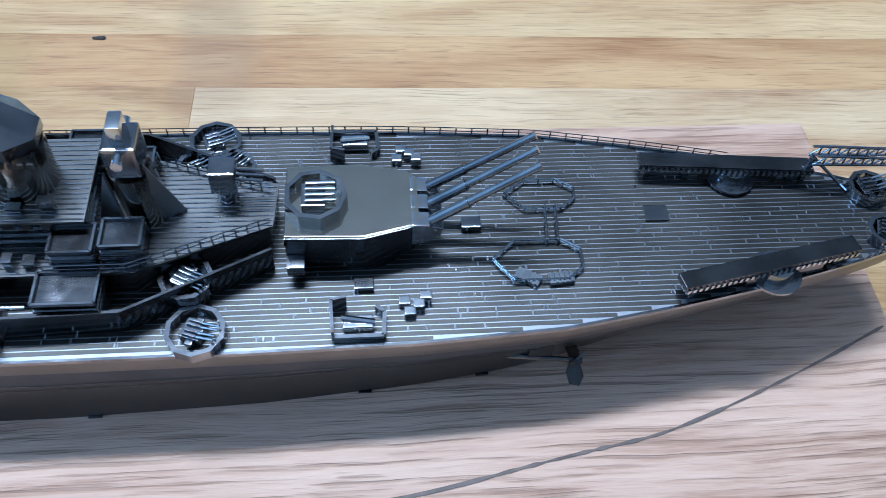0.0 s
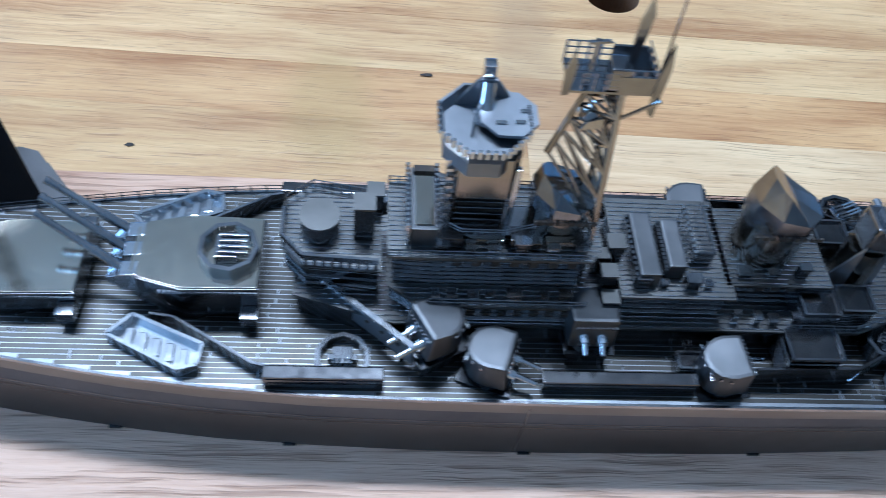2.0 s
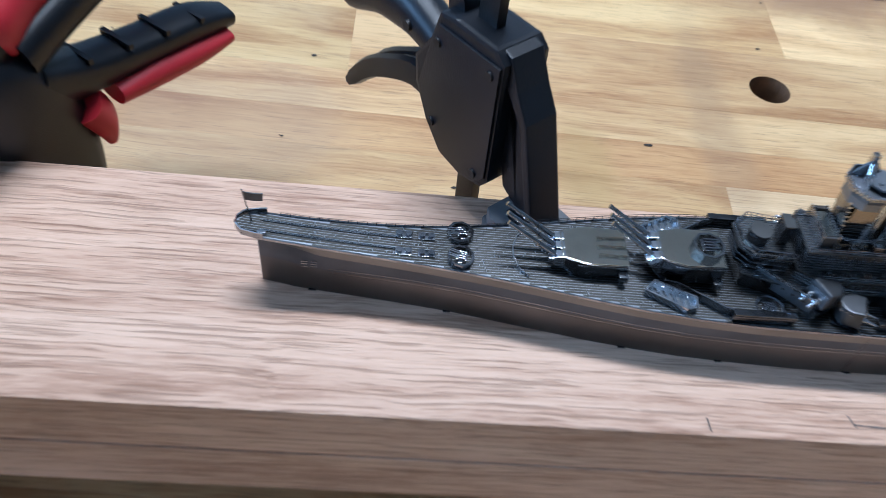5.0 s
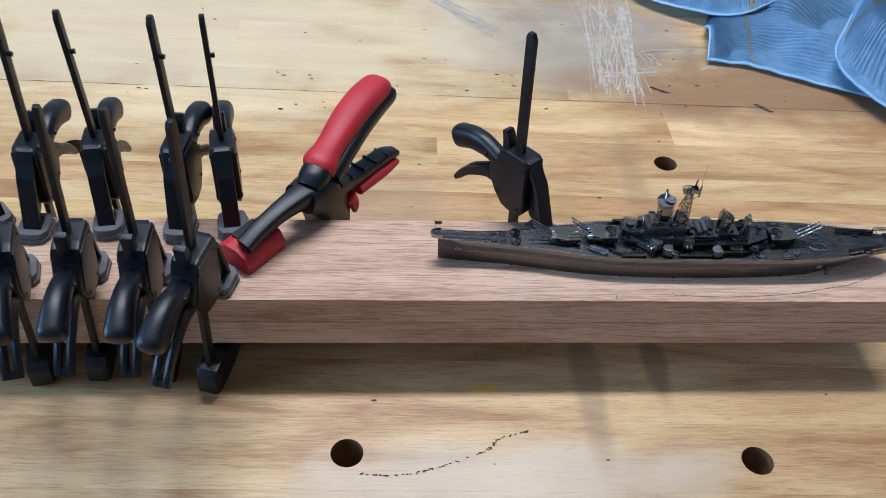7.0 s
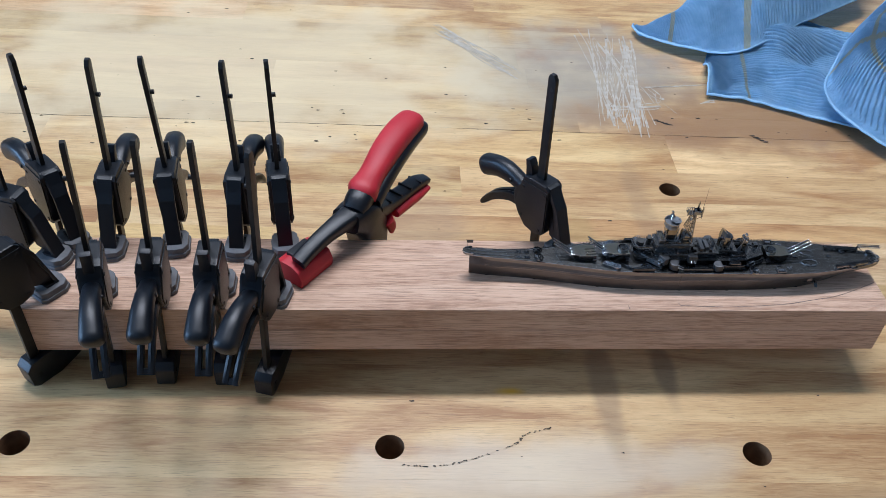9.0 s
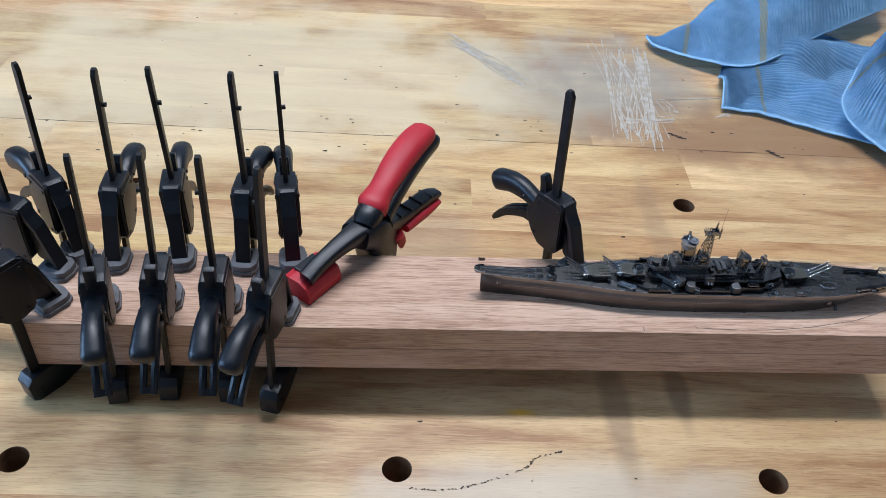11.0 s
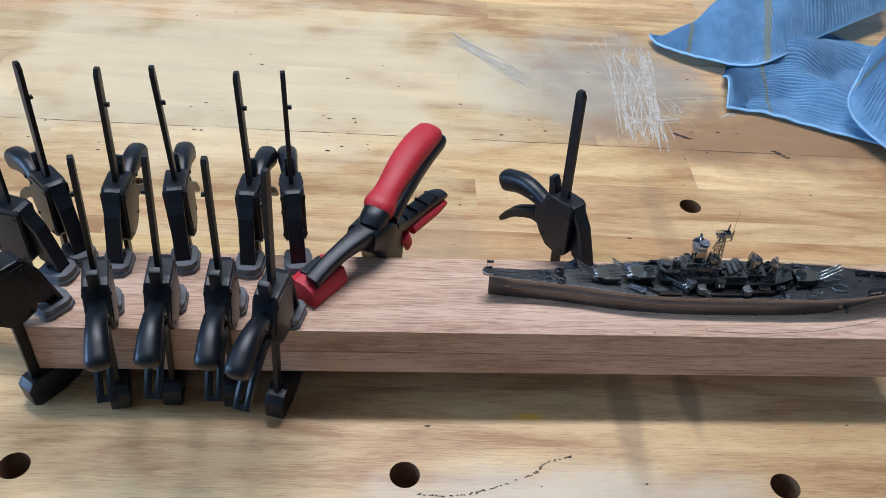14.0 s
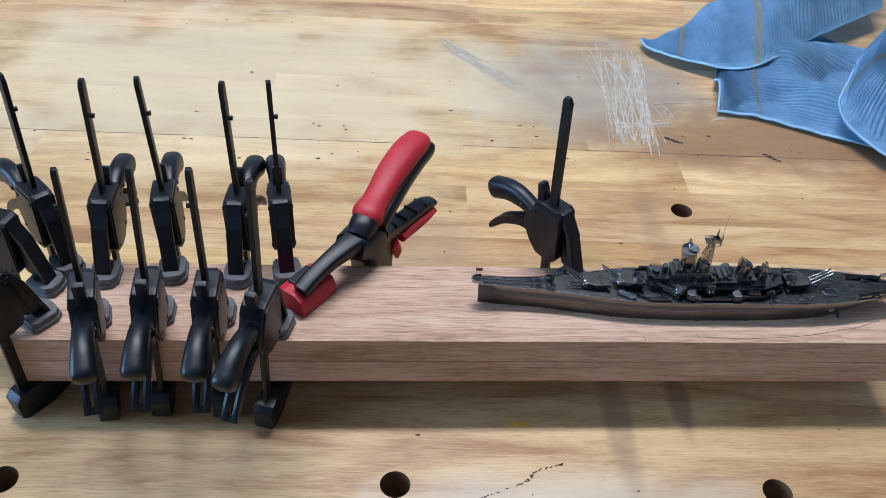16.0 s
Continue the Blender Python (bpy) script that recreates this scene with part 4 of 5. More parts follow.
        bm = rod(bmesh.new(), (0, 0, -0.1), (0, 0, 0.7), 3.0, n=16)
        bmesh.ops.transform(bm, matrix=m, verts=bm.verts)
        mm_part("ring", bm, DARK, g)
        bm = bmesh.new()
        box(bm, -3.3, 3.3, -3.9, 3.4, -0.2, 0.1, 0, m)
        if gz > 17:
            box(bm, -2.6, 2.6, -2.9, 3.0, 16 - gz, -0.2, 0, m)
        mm_part("mount_base", bm, DARK, g, "", False)
        for bx in (-1.15, 1.15):
            bm = rod(bmesh.new(), (bx, 2.2, 2.6), (bx, 4.6 if turn == 0 else 6.0, 1.9), 0.42, 0.34, 10)
            rod(bm, (bx, 1.9, 2.62), (bx, 3.2, 2.35), 0.75, n=10)
            bmesh.ops.transform(bm, matrix=m, verts=bm.verts)
            mm_part("gun_barrel", bm, BRIGHT, g)
        bm = bmesh.new()
        for i in range(5):
            box(bm, -2.6 + 1.15 * i, -2.0 + 1.15 * i, -3.35, -3.05, 4.2, 4.6, 0, m)
        mm_part("vent", bm, BRIGHT, g, "", False)
        bm = bmesh.new()
        for i in range(9):
            box(bm, -2.7 + 0.62 * i, -2.4 + 0.62 * i, 2.25, 2.55, 4.7, 5.0, 0, m)
        for i in range(8):
            a = math.pi + math.pi * (i + 0.5) / 8
            box(bm, 3.25 * math.cos(a) - 0.16, 3.25 * math.cos(a) + 0.16, -0.4 + 3.35 * math.sin(a) - 0.16, -0.4 + 3.35 * math.sin(a) + 0.16, 4.5, 4.8, 0, m)
        mm_part("rivet_strip", bm, STEEL, g, "", False)
    # deck boxes by the after funnel
    for bx, by, bz, w, d, h in ((235.2, 6.4, 20.8, 4.8, 4.0, 3.4), (240.6, 5.6, 20.8, 4.6, 4.0, 3.2), (234.5, 11.2, 16.0, 7.0, 4.4, 5.2), (219.5, 12.0, 16, 5, 2.4, 2.0)):
        bm = bmesh.new()
        box(bm, bx - w / 2, bx + w / 2, s * by - d / 2, s * by + d / 2, bz, bz + h, 0.25)
        b_ = mm_part("deck_box", bm, DARK, ship, "", False)
        bm = bmesh.new()
        box(bm, bx - w / 2 - 0.1, bx + w / 2 + 0.1, s * by - d / 2 - 0.12, s * by + d / 2 + 0.12, bz + h * 0.72, bz + h * 0.8)
        mm_part("box_lip", bm, BRIGHT, b_, "", False)
        bm = bmesh.new()
        plates(bm, [(bx - w / 2, s * by - d / 2), (bx + w / 2, s * by - d / 2), (bx + w / 2, s * by + d / 2), (bx - w / 2, s * by + d / 2), (bx - w / 2, s * by - d / 2)], bz + h, bz + h + 0.45, 0.3)
        mm_part("rim", bm, STEEL, b_, "", False)
        bm = bmesh.new()
        for i in range(5):
            box(bm, bx - w / 2 - 0.15, bx + w / 2 + 0.15, s * by - d / 2 - 0.15, s * by + d / 2 + 0.15, bz + h * (0.1 + 0.12 * i), bz + h * (0.1 + 0.12 * i) + 0.12)
        mm_part("louvre", bm, STEEL, b_, "", False)
    quad_gun(173.2, s * 12.0, 16, 3.6, 90 * s)
    quad_gun(248.6, s * 15.0, 16, 3.6, 20 * s)
    quad_gun(247.2, s * 8.6, 17.6, 3.3, 30 * s)
    bm = rod(bmesh.new(), (247.2, s * 8.6, 15.9), (247.2, s * 8.6, 17.8), 3.0, n=14)
    mm_part("tub_base", bm, DARK, ship)
    quad_gun(100.4, s * 3.7 + 0.5, 16.0, 3.3, 180 + 12 * s)
    # trays, hatches and winches on the after deck
    bm = bmesh.new()
    plates(bm, [(264.6, s * 16.4), (264.4, s * 12.2), (266.2, s * 11.8)], 16, 18.6, 0.35)
    plates(bm, [(264.6, s * 16.5), (270.6, s * 16.5), (270.8, s * 13.2), (269.8, s * 12.4)], 16, 17.2, 0.5)
    tray = mm_part("gun_tray", bm, STEEL, ship, "", False)
    bm = bmesh.new()
    box(bm, 265.8, 269.4, s * 14.6 - 0.9, s * 14.6 + 0.9, 16.1, 17.4, 0.2)
    rod(bm, (265.6, s * 14.2, 17.6), (269.6, s * 14.8, 17.3), 0.4, n=8)
    mm_part("tray_gun", bm, BRIGHT, tray, "", False)
    bm = bmesh.new()
    for dx, dy in ((0, 0), (1.7, 0.7), (0.6, 1.6), (2.6, -0.4)):
        box(bm, 272.6 + dx, 274.0 + dx, s * (11.6 + dy) - 0.6, s * (11.6 + dy) + 0.6, 16, 17.0 + 0.2 * dx, 0.15)
    mm_part("winch", bm, BRIGHT, ship, "", False)
    mm_part("hatch", box(bmesh.new(), 267.2, 269.6, s * 8.9 - 0.8, s * 8.9 + 0.8, 16, 16.9, 0.15), STEEL, ship, "", False)
    # bitts on the forecastle
    for x in (87.0, 92.4):
        bm = bmesh.new()
        box(bm, x - 2.0, x + 2.0, s * 2.6 - 1.0, s * 2.6 + 1.0, deck_z(x) - 0.1, deck_z(x) + 0.4, 0.1)
        for dx in (-1.1, 1.1):
            rod(bm, (x + dx, s * 2.6, deck_z(x)), (x + dx, s * 2.6, deck_z(x) + 1.15), 0.6, 0.75, 12)
        mm_part("mooring_post", bm, STEEL, ship, "")
    # anchor chain
    bm = bmesh.new()
    x = 54.5
    i = 0
    while x < 88:
        y = s * (1.5 + 0.3 * (x - 54) / 34)
        z = deck_z(x) + 0.24
        m = Matrix.Translation((x, y, z)) @ Matrix.Rotation(radians(90 * (i % 2)), 4, "X")
        open_ring(bm, 0, 0, 0.46, 0.32, -0.11, 0.11, 0.15, 6)
        bmesh.ops.transform(bm, matrix=m, verts=list(bm.verts)[-24:])
        x += 0.54
        i += 1
    mm_part("anchor_chain", bm, BRIGHT, ship, "", False)
mm_part("deck_hatch", box(bmesh.new(), 281.2, 283.8, -0.9, 0.9, 16, 17.1, 0.15), STEEL, ship, "", False)
mm_part("deck_hatch", box(bmesh.new(), 306.2, 309.4, 0.0, 2.6, 15.95, 16.25, 0.1), STEEL, ship, "", False)

# bow: jackstaff with a stiff metal flag, rails round the stem, spray breakwater
staff = mm_part("flagstaff", rod(bmesh.new(), (52.0, 0.4, 19.0), (50.2, 0.4, 30.0), 0.22, 0.16, 8), STEEL, ship)
bm = bmesh.new()
prism(bm, [(50.3, 29.4), (52.6, 29.1), (54.8, 29.2), (54.7, 26.9), (52.6, 26.7), (50.7, 27.0)], 0.3, 0.55, "y")
mm_part("flag", bm, HOUSE, staff, "small flat etched metal flag", False)
bm = bmesh.new()
bow_line = [(x, s * spline(x, STATIONS, HALF)) for s, run_ in ((-1, (55, 53.5, 52, 51, 50, 49.2, 48.5)), (1, (48.5, 49.2, 50, 51, 52, 53.5, 55))) for x in run_]
plates(bm, bow_line, 18.9, 20.7, 0.25)
bulwark = mm_part("bulwark", bm, STEEL, ship, "", False)
bm = bmesh.new()
rim = [Vector((x, y, 20.7)) for x, y in bow_line]
for a, b in zip(rim, rim[1:]):
    if (b - a).length > 0.05:
        rod(bm, a, b, 0.2, n=6)
mm_part("rim", bm, BRIGHT, bulwark)
mm_part("fairlead", box(bmesh.new(), 53.5, 55.5, -3.0, -2.0, 18.6, 19.9, 0.2), BRIGHT, ship)
bm = bmesh.new()
plates(bm, [(116.5, -7.2), (114.2, -5.0), (113.0, -1.5), (113.0, 1.5), (114.2, 5.0), (116.5, 7.6)], 16, 16.7, 0.3)
mm_part("breakwater", bm, BRIGHT, ship, "", False)
bm = bmesh.new()
far = [(x, spline(x, STATIONS, HALF) - 0.1) for x in np.linspace(58, 320, 40)]
rail(bm, far[:9], deck_z, 0.8, 2.6, 0.09)
rail(bm, far[8:], deck_z, 1.3, 2.3)
mm_part("side_rail", bm, DARK, ship, "thin wire railing", False)

# forward director drum, conning tower and bridge tower
bm = rod(bmesh.new(), (169.8, 1.6, 25.8), (169.8, 1.6, 29.0), 2.55, 2.55, 28)
drum = mm_part("director_drum", bm, DARK, ship, "smooth round drum with a flat top")
mm_part("drum_top", rod(bmesh.new(), (169.8, 1.6, 29.0), (169.8, 1.6, 29.25), 2.65, 2.65, 28), TIER, drum, "polished flat top")
bm = bmesh.new()
plates(bm, [(165.2, 3.5), (165.2, -0.8), (168.0, -4.0), (177.4, -4.5)], 27.4, 28.3, 0.4)
plates(bm, [(165.2, 3.5), (165.2, -0.8), (168.0, -4.0), (177.4, -4.5)], 25.9, 26.3, 0.4)
parapet = mm_part("parapet", bm, STEEL, ship, "slotted parapet round the forward platform", False)
for i in range(9):
    x = 168.4 + 1.08 * i
    mm_part("post", box(bmesh.new(), x - 0.2, x + 0.2, -4.25 - 0.05 * i - 0.15, -4.25 - 0.05 * i + 0.15, 26.2, 27.5), STEEL, parapet, "", False)
bm = rail(bmesh.new(), [(165.3, 3.5), (165.3, 5.8), (168.6, 8.6), (177, 7.2)], 25.9, 1.8, 1.3, 0.12)
mm_part("deck_rail", bm, STEEL, ship, "", False)
for bx, by, bz, w, h in ((175.4, 1.4, 25.9, 2.6, 6.2), (176.8, 5.4, 25.9, 2.2, 4.0), (206.5, -4.8, 24.6, 2.0, 3.2), (206.8, -7.2, 20.9, 2.0, 4.6), (207.6, -1.0, 24.6, 2.2, 4.4), (205.8, -2.4, 24.6, 1.6, 3.6)):
    box_ = mm_part("locker", box(bmesh.new(), bx - w / 2, bx + w / 2, by - w / 2, by + w / 2, bz, bz + h, 0.2), DARK, ship, "", False)
    mm_part("lid", box(bmesh.new(), bx - w / 2 - 0.1, bx + w / 2 + 0.1, by - w / 2 - 0.1, by + w / 2 + 0.1, bz + h, bz + h + 0.2), TIER, box_, "", False)
# long toothed case ahead of the tower
bm = bmesh.new()
box(bm, 181.0, 184.2, -4.2, 5.6, 31.0, 34.2, 0.1)
case = mm_part("signal_case", bm, HOUSE, ship, "long folded steel case with toothed edges", False)
mm_part("case_top", box(bmesh.new(), 181.5, 183.7, -3.6, 4.2, 34.2, 34.45), ROOF, case, "", False)
mm_part("case_mouth", box(bmesh.new(), 181.3, 183.9, 4.4, 5.4, 34.2, 34.9), CHAR_AND_GAP, case, "", False)
for x in (180.7, 184.3):
    bm = bmesh.new()
    plates(bm, [(x, -4.6), (x, 5.8)], 31.0, 34.9, 0.25)
    side = mm_part("side_plate", bm, STEEL, case, "", False)
    bm = bmesh.new()
    for i in range(13):
        box(bm, x - 0.35, x + 0.1, -4.5 + 0.8 * i, -4.1 + 0.8 * i, 34.2, 35.2)
    mm_part("tooth", bm, BRIGHT, side, "", False)
# slanting toothed wing plates from the case up to the lookout tub
for dx, dy in ((0.0, 0.0), (0.6, 3.6)):
    bm = prism(bmesh.new(), [(-2.8 + dy, 32.5), (1.2 + dy, 32.5), (2.6 + dy, 41.6), (0.2 + dy, 42.4)], 184.9 + dx, 185.15 + dx, "x")
    wing = mm_part("wing_plate", bm, STEEL, ship, "", False)
    bm = bmesh.new()
    for i in range(9):
        f = (i + 0.5) / 9
        box(bm, 184.7 + dx, 185.4 + dx, -2.8 + dy + 3.0 * f - 0.3, -2.8 + dy + 3.0 * f + 0.1, 32.5 + 9.9 * f - 0.25, 32.5 + 9.9 * f + 0.25)
    mm_part("tooth", bm, BRIGHT, wing, "", False)
bm = bmesh.new()
prism(bm, [(186.0, -1.2), (192.2, -1.2), (193.2, 0.2), (193.2, 6.4), (186.6, 6.8), (185.6, 6)], 36.6, 43.4, "z", 0.1)
tower = mm_part("bridge_tower", bm, REFLECT_TONE, ship, "smooth steel bridge tower tinted with the reflected wood", False)
# solid block whose dark colour is the shade inside the window opening
bm = prism(bmesh.new(), [(186.5, -0.4), (191.8, -0.4), (192.6, 0.4), (192.6, 6.2), (186.6, 6.2)], 31.0, 36.7, "z")
mm_part("window_band", bm, CHAR_AND_GAP, tower, "dark block painted for the shade in the open window band", False)
for z in (33.2, 34.3, 35.4):
    mm_part("slit_bar", box(bmesh.new(), 186.2, 192.2, -0.75, -0.5, z, z + 0.2), STEEL, tower, "", False)
mm_part("window_slit", box(bmesh.new(), 188.9, 189.5, -1.4, -1.1, 40.9, 43.0), CHAR_AND_GAP, tower, "", False)
mm_part("pillar", box(bmesh.new(), 192.4, 193.1, -1.9, -1.2, 32.8, 42.6, 0.1), BRIGHT, tower, "", False)
bm = prism(bmesh.new(), [(184.8, -2.2), (187.0, -3.6), (192.2, -3.6), (196.8, -2.2), (196.8, 1.0), (184.8, 1.0)], 32.4, 32.75, "z")
ledge = mm_part("bridge_ledge", bm, STEEL, tower, "", False)
bm = rail(bmesh.new(), [(184.9, -2.2), (187.0, -3.5), (192.2, -3.5), (196.7, -2.2)], 32.7, 1.0, 0.9, 0.1)
mm_part("ledge_rail", bm, STEEL, ledge, "", False)
mm_part("tone_panel", box(bmesh.new(), 188.0, 192.4, -4.1, -3.2, 31.0, 32.4, 0.08), REFLECT_TONE, tower, "", False)
mm_part("tone_panel", box(bmesh.new(), 197.4, 200.8, -4.6, -3.6, 31.0, 33.0, 0.08), REFLECT_TONE, tower, "", False)
for x, w, h in ((186.0, 2.6, 2.1), (194.3, 2.4, 2.2), (196.2, 1.2, 1.6), (201.8, 1.4, 1.4)):
    mm_part("locker", box(bmesh.new(), x - w / 2, x + w / 2, -4.6, -2.4, 31.0, 31.0 + h, 0.12), DARK, ship, "", False)
TUB = (188.6, 2.8)
bm = open_ring(bmesh.new(), *TUB, 4.2, 4.6, 41.6, 46.0, 0.35, 8, 1.5, 22.5, 382.5)
tub = mm_part("lookout_tub", bm, PALE, ship, "eight-sided open lookout tub", False)
mm_part("tub_floor", prism(bmesh.new(), ring_points(*TUB, 4.9, 5.3, 8, 22.5, 382.5)[:8], 41.5, 44.6), PALE, tub, "", False)
rim = ring_points(*TUB, 5.6, 6.0, 8, 22.5, 382.5)
for i in range(3, 8):
    p, q = rim[i], rim[(i + 1) % 8]
    for f in (0.1, 0.3, 0.5, 0.7, 0.9):
        x, y = p[0] + (q[0] - p[0]) * f, p[1] + (q[1] - p[1]) * f
        mm_part("tub_tooth", box(bmesh.new(), x - 0.2, x + 0.2, y - 0.2, y + 0.2, 45.3, 46.4), BRIGHT, tub, "", False)
bm = prism(bmesh.new(), ring_points(191.4, 3.6, 3.6, 3.8, 8, 22.5, 382.5)[:8], 45.7, 46.1)
mm_part("tub_roof", bm, PALE, tub, "flat faceted roof plate", False)
for x, y in ((192.6, 2.2), (190.4, 2.0), (193.4, 4.0)):
    mm_part("roof_slot", box(bmesh.new(), x - 0.6, x + 0.6, y - 0.25, y + 0.25, 46.1, 46.3), BRIGHT, tub, "", False)
bm = prism(bmesh.new(), [(184.6, 43.5), (193.0, 43.5), (191.4, 46.6), (190.0, 48.6), (188.0, 48.6), (186.6, 46.6)], 6.2, 6.8, "y", 0.15)
mm_part("director_plate", bm, PALE, tub, "", False)
bm = prism(bmesh.new(), [(0, 43.4), (5.4, 43.4), (4.2, 46.6), (0.4, 46.6)], -0.15, 0.15, "y", 0, Matrix.Translation((188.4, 5.6, 0)) @ Matrix.Rotation(radians(-105), 4, "Z"))
mm_part("divider", bm, BRIGHT, tub, "", False)
bm = bmesh.new()
rod(bm, (188.8, 3.2, 43.0), (188.9, 5.2, 46.4), 1.3, 1.1, 14)
rod(bm, (188.9, 5.0, 46.0), (189.0, 6.4, 48.2), 1.0, 0.9, 14)
box(bm, 188.3, 189.7, 6.4, 7.9, 47.6, 50.4, 0.2)
box(bm, 187.4, 190.4, 3.6, 4.4, 45.4, 45.9, 0.1)
mm_part("director_column", bm, BRIGHT, tub, "bright steel director column")


def capped_funnel(cx, rx, ry, z0, z1, ztop, name, label, lean=1):
    bm = bmesh.new()
    n = 28
    lo, hi = [], []
    for i in range(n):
        a = 2 * math.pi * i / n
        x, y = rx * math.cos(a), ry * math.sin(a)
        lo.append(bm.verts.new((cx + x * 0.98, y * 0.98, z0)))
        hi.append(bm.verts.new((cx + x, y, z1 - lean * 0.12 * x)))
    for i in range(n):
        bm.faces.new((lo[i], lo[(i + 1) % n], hi[(i + 1) % n], hi[i]))
    bm.faces.new(lo)
    bm.faces.new(hi)
    t = mm_part(name, bm, REFLECT_TONE, ship, label)
    bm = bmesh.new()
    for h in (0.35, 0.86):
        open_ring(bm, cx, 0, rx * (0.95 + 0.06 * h), ry * (0.95 + 0.06 * h), z0 + (z1 - z0) * h, z0 + (z1 - z0) * h + 0.3, 0.5, 28)
    mm_part("band", bm, STEEL, t, "", False)
    # hipped cap: eight upright facets, then sloping ones to a short ridge
    bm = bmesh.new()
    zm = z1 + 0.38 * (ztop - z1)
    base = [(x, y) for x, y in ring_points(cx, 0, rx * 1.06, ry * 1.08, 8, 22.5, 382.5)[:8]]
    rings = [[bm.verts.new((x, y, z - k * 0.22 * (x - cx))) for x, y in base] for z, k in ((z1 - 0.2, 0), (zm, 1))]
    rings.append([bm.verts.new((cx - rx * 0.42 + (x - cx) * 0.42, y * 0.55, ztop - 0.38 * (x - cx))) for x, y in base])
    for a, b in zip(rings, rings[1:]):
        for i in range(8):
            bm.faces.new((a[i], a[(i + 1) % 8], b[(i + 1) % 8], b[i]))
    bm.faces.new(rings[0])
    bm.faces.new(rings[-1])
    cap = mm_part("funnel_cap", bm, STEEL, t, "peaked folded cap", False)
    bm = bmesh.new()
    for i in range(9):
        f = (i + 0.5) / 9
        box(bm, cx - rx + 2 * rx * f - 0.3, cx - rx + 2 * rx * f + 0.3, -ry - 0.25, -ry + 0.05, z1 - 0.9, z1 - 0.3)
    mm_part("vent", bm, CHAR_AND_GAP, cap, "", False)
    return t


after = capped_funnel(228.5, 4.7, 4.0, 25.9, 33.4, 38.8, "after_funnel", "after funnel with a peaked cap")
capped_funnel(199.2, 3.9, 3.6, 30.8, 36.2, 39.6, "forward_funnel", "forward funnel with a peaked cap")

for ob in (after, *after.children_recursive):
    for v in ob.data.vertices:
        v.co.y += 0.0014

# lattice mast with a radar platform and aerials
bm = bmesh.new()
feet = [(203.2, -3.4, 31.0), (203.2, 3.4, 31.0), (195.8, 0.0, 44.0)]
heads = [(201.6, -1.2, 54.9), (201.6, 1.2, 54.9), (198.6, 0.0, 54.9)]
for a, b in zip(feet, heads):
    rod(bm, a, b, 0.42, 0.36, 8)
mast = mm_part("mast", bm, REFLECT_TONE, ship, "open lattice mast carrying a radar platform", False)
bm = bmesh.new()
for i in range(6):
    f0, f1 = i / 6, (i + 1) / 6
    for p in range(3):
        q = (p + 1) % 3
        a0, b0 = Vector(feet[p]).lerp(Vector(heads[p]), f0), Vector(feet[q]).lerp(Vector(heads[q]), f0)
        a1, b1 = Vector(feet[p]).lerp(Vector(heads[p]), f1), Vector(feet[q]).lerp(Vector(heads[q]), f1)
        for pp, qq in [(a1, b1), (a0, b1)] + ([(b0, a1)] if i > 2 else []):
            mm_part("brace", rod(bmesh.new(), pp, qq, 0.2, n=6), REFLECT_TONE, mast, "", False)
rod(bm, (201.6, -1.0, 50.0), (205.4, -2.4, 54.5), 0.25, n=6)
rod(bm, (201.6, 1.0, 50.0), (205.4, 2.4, 54.5), 0.25, n=6)
mm_part("strut", bm, REFLECT_TONE, mast, "", False)
bm = bmesh.new()
box(bm, 195.6, 204.4, -2.0, 3.0, 54.8, 55.1)
plates(bm, [(200.6, -1.9), (204.3, -1.9), (204.3, 2.9), (200.6, 2.9)], 55.1, 57.2, 0.3)
platform = mm_part("platform", bm, STEEL, mast, "", False)
bm = bmesh.new()
rail(bm, [(195.7, -1.9), (200.6, -1.9)], 55.1, 2.4, 1.2, 0.14, 3)
rail(bm, [(195.7, 2.9), (200.6, 2.9)], 55.1, 2.4, 1.2, 0.14, 3)
rail(bm, [(200.6, -1.9), (204.3, -1.9), (204.3, 2.9)], 57.2, 0.8, 1.2, 0.14, 1)
mm_part("platform_rail", bm, STEEL, platform, "", False)
bm = bmesh.new()
prism(bm, [(195.0, 54.4), (195.7, 54.6), (195.9, 58.5), (195.3, 60.0), (194.8, 57.5)], -2.1, -1.8, "y")
prism(bm, [(204.6, 52.5), (205.2, 51.9), (205.4, 58.5), (204.9, 61.5), (204.4, 57.5)], -2.2, -1.6, "y")
prism(bm, [(202.0, 55.5), (202.8, 55.5), (203.2, 62.5), (202.6, 64.5), (202.0, 61.5)], 1.2, 1.6, "y")
box(bm, 199.6, 201.6, -2.0, 0.4, 55.3, 58.1, 0.2)
rod(bm, (197.6, -1.0, 55.3), (197.6, -1.0, 60.9), 0.3, n=8)
rod(bm, (196.6, -1.0, 60.5), (198.8, -1.0, 60.8), 0.25, n=6)
mm_part("radar_aerial", bm, STEEL, mast, "", False)
mm_part("whip_aerial", rod(bmesh.new(), (205.6, 0.6, 55.5), (205.2, 0.5, 75.4), 0.17, 0.1, 6), STEEL, mast)
bm = bmesh.new()
rod(bm, (198.6, 0, 50.0), (199.0, -1.8, 51.1), 0.7, 0.7, 8)
prism(bm, [(198.0, 49.7), (200.4, 50.1), (200.2, 51.5), (198.6, 50.9)], -2.2, -1.7, "y")
mm_part("searchlight", bm, BRIGHT, mast)

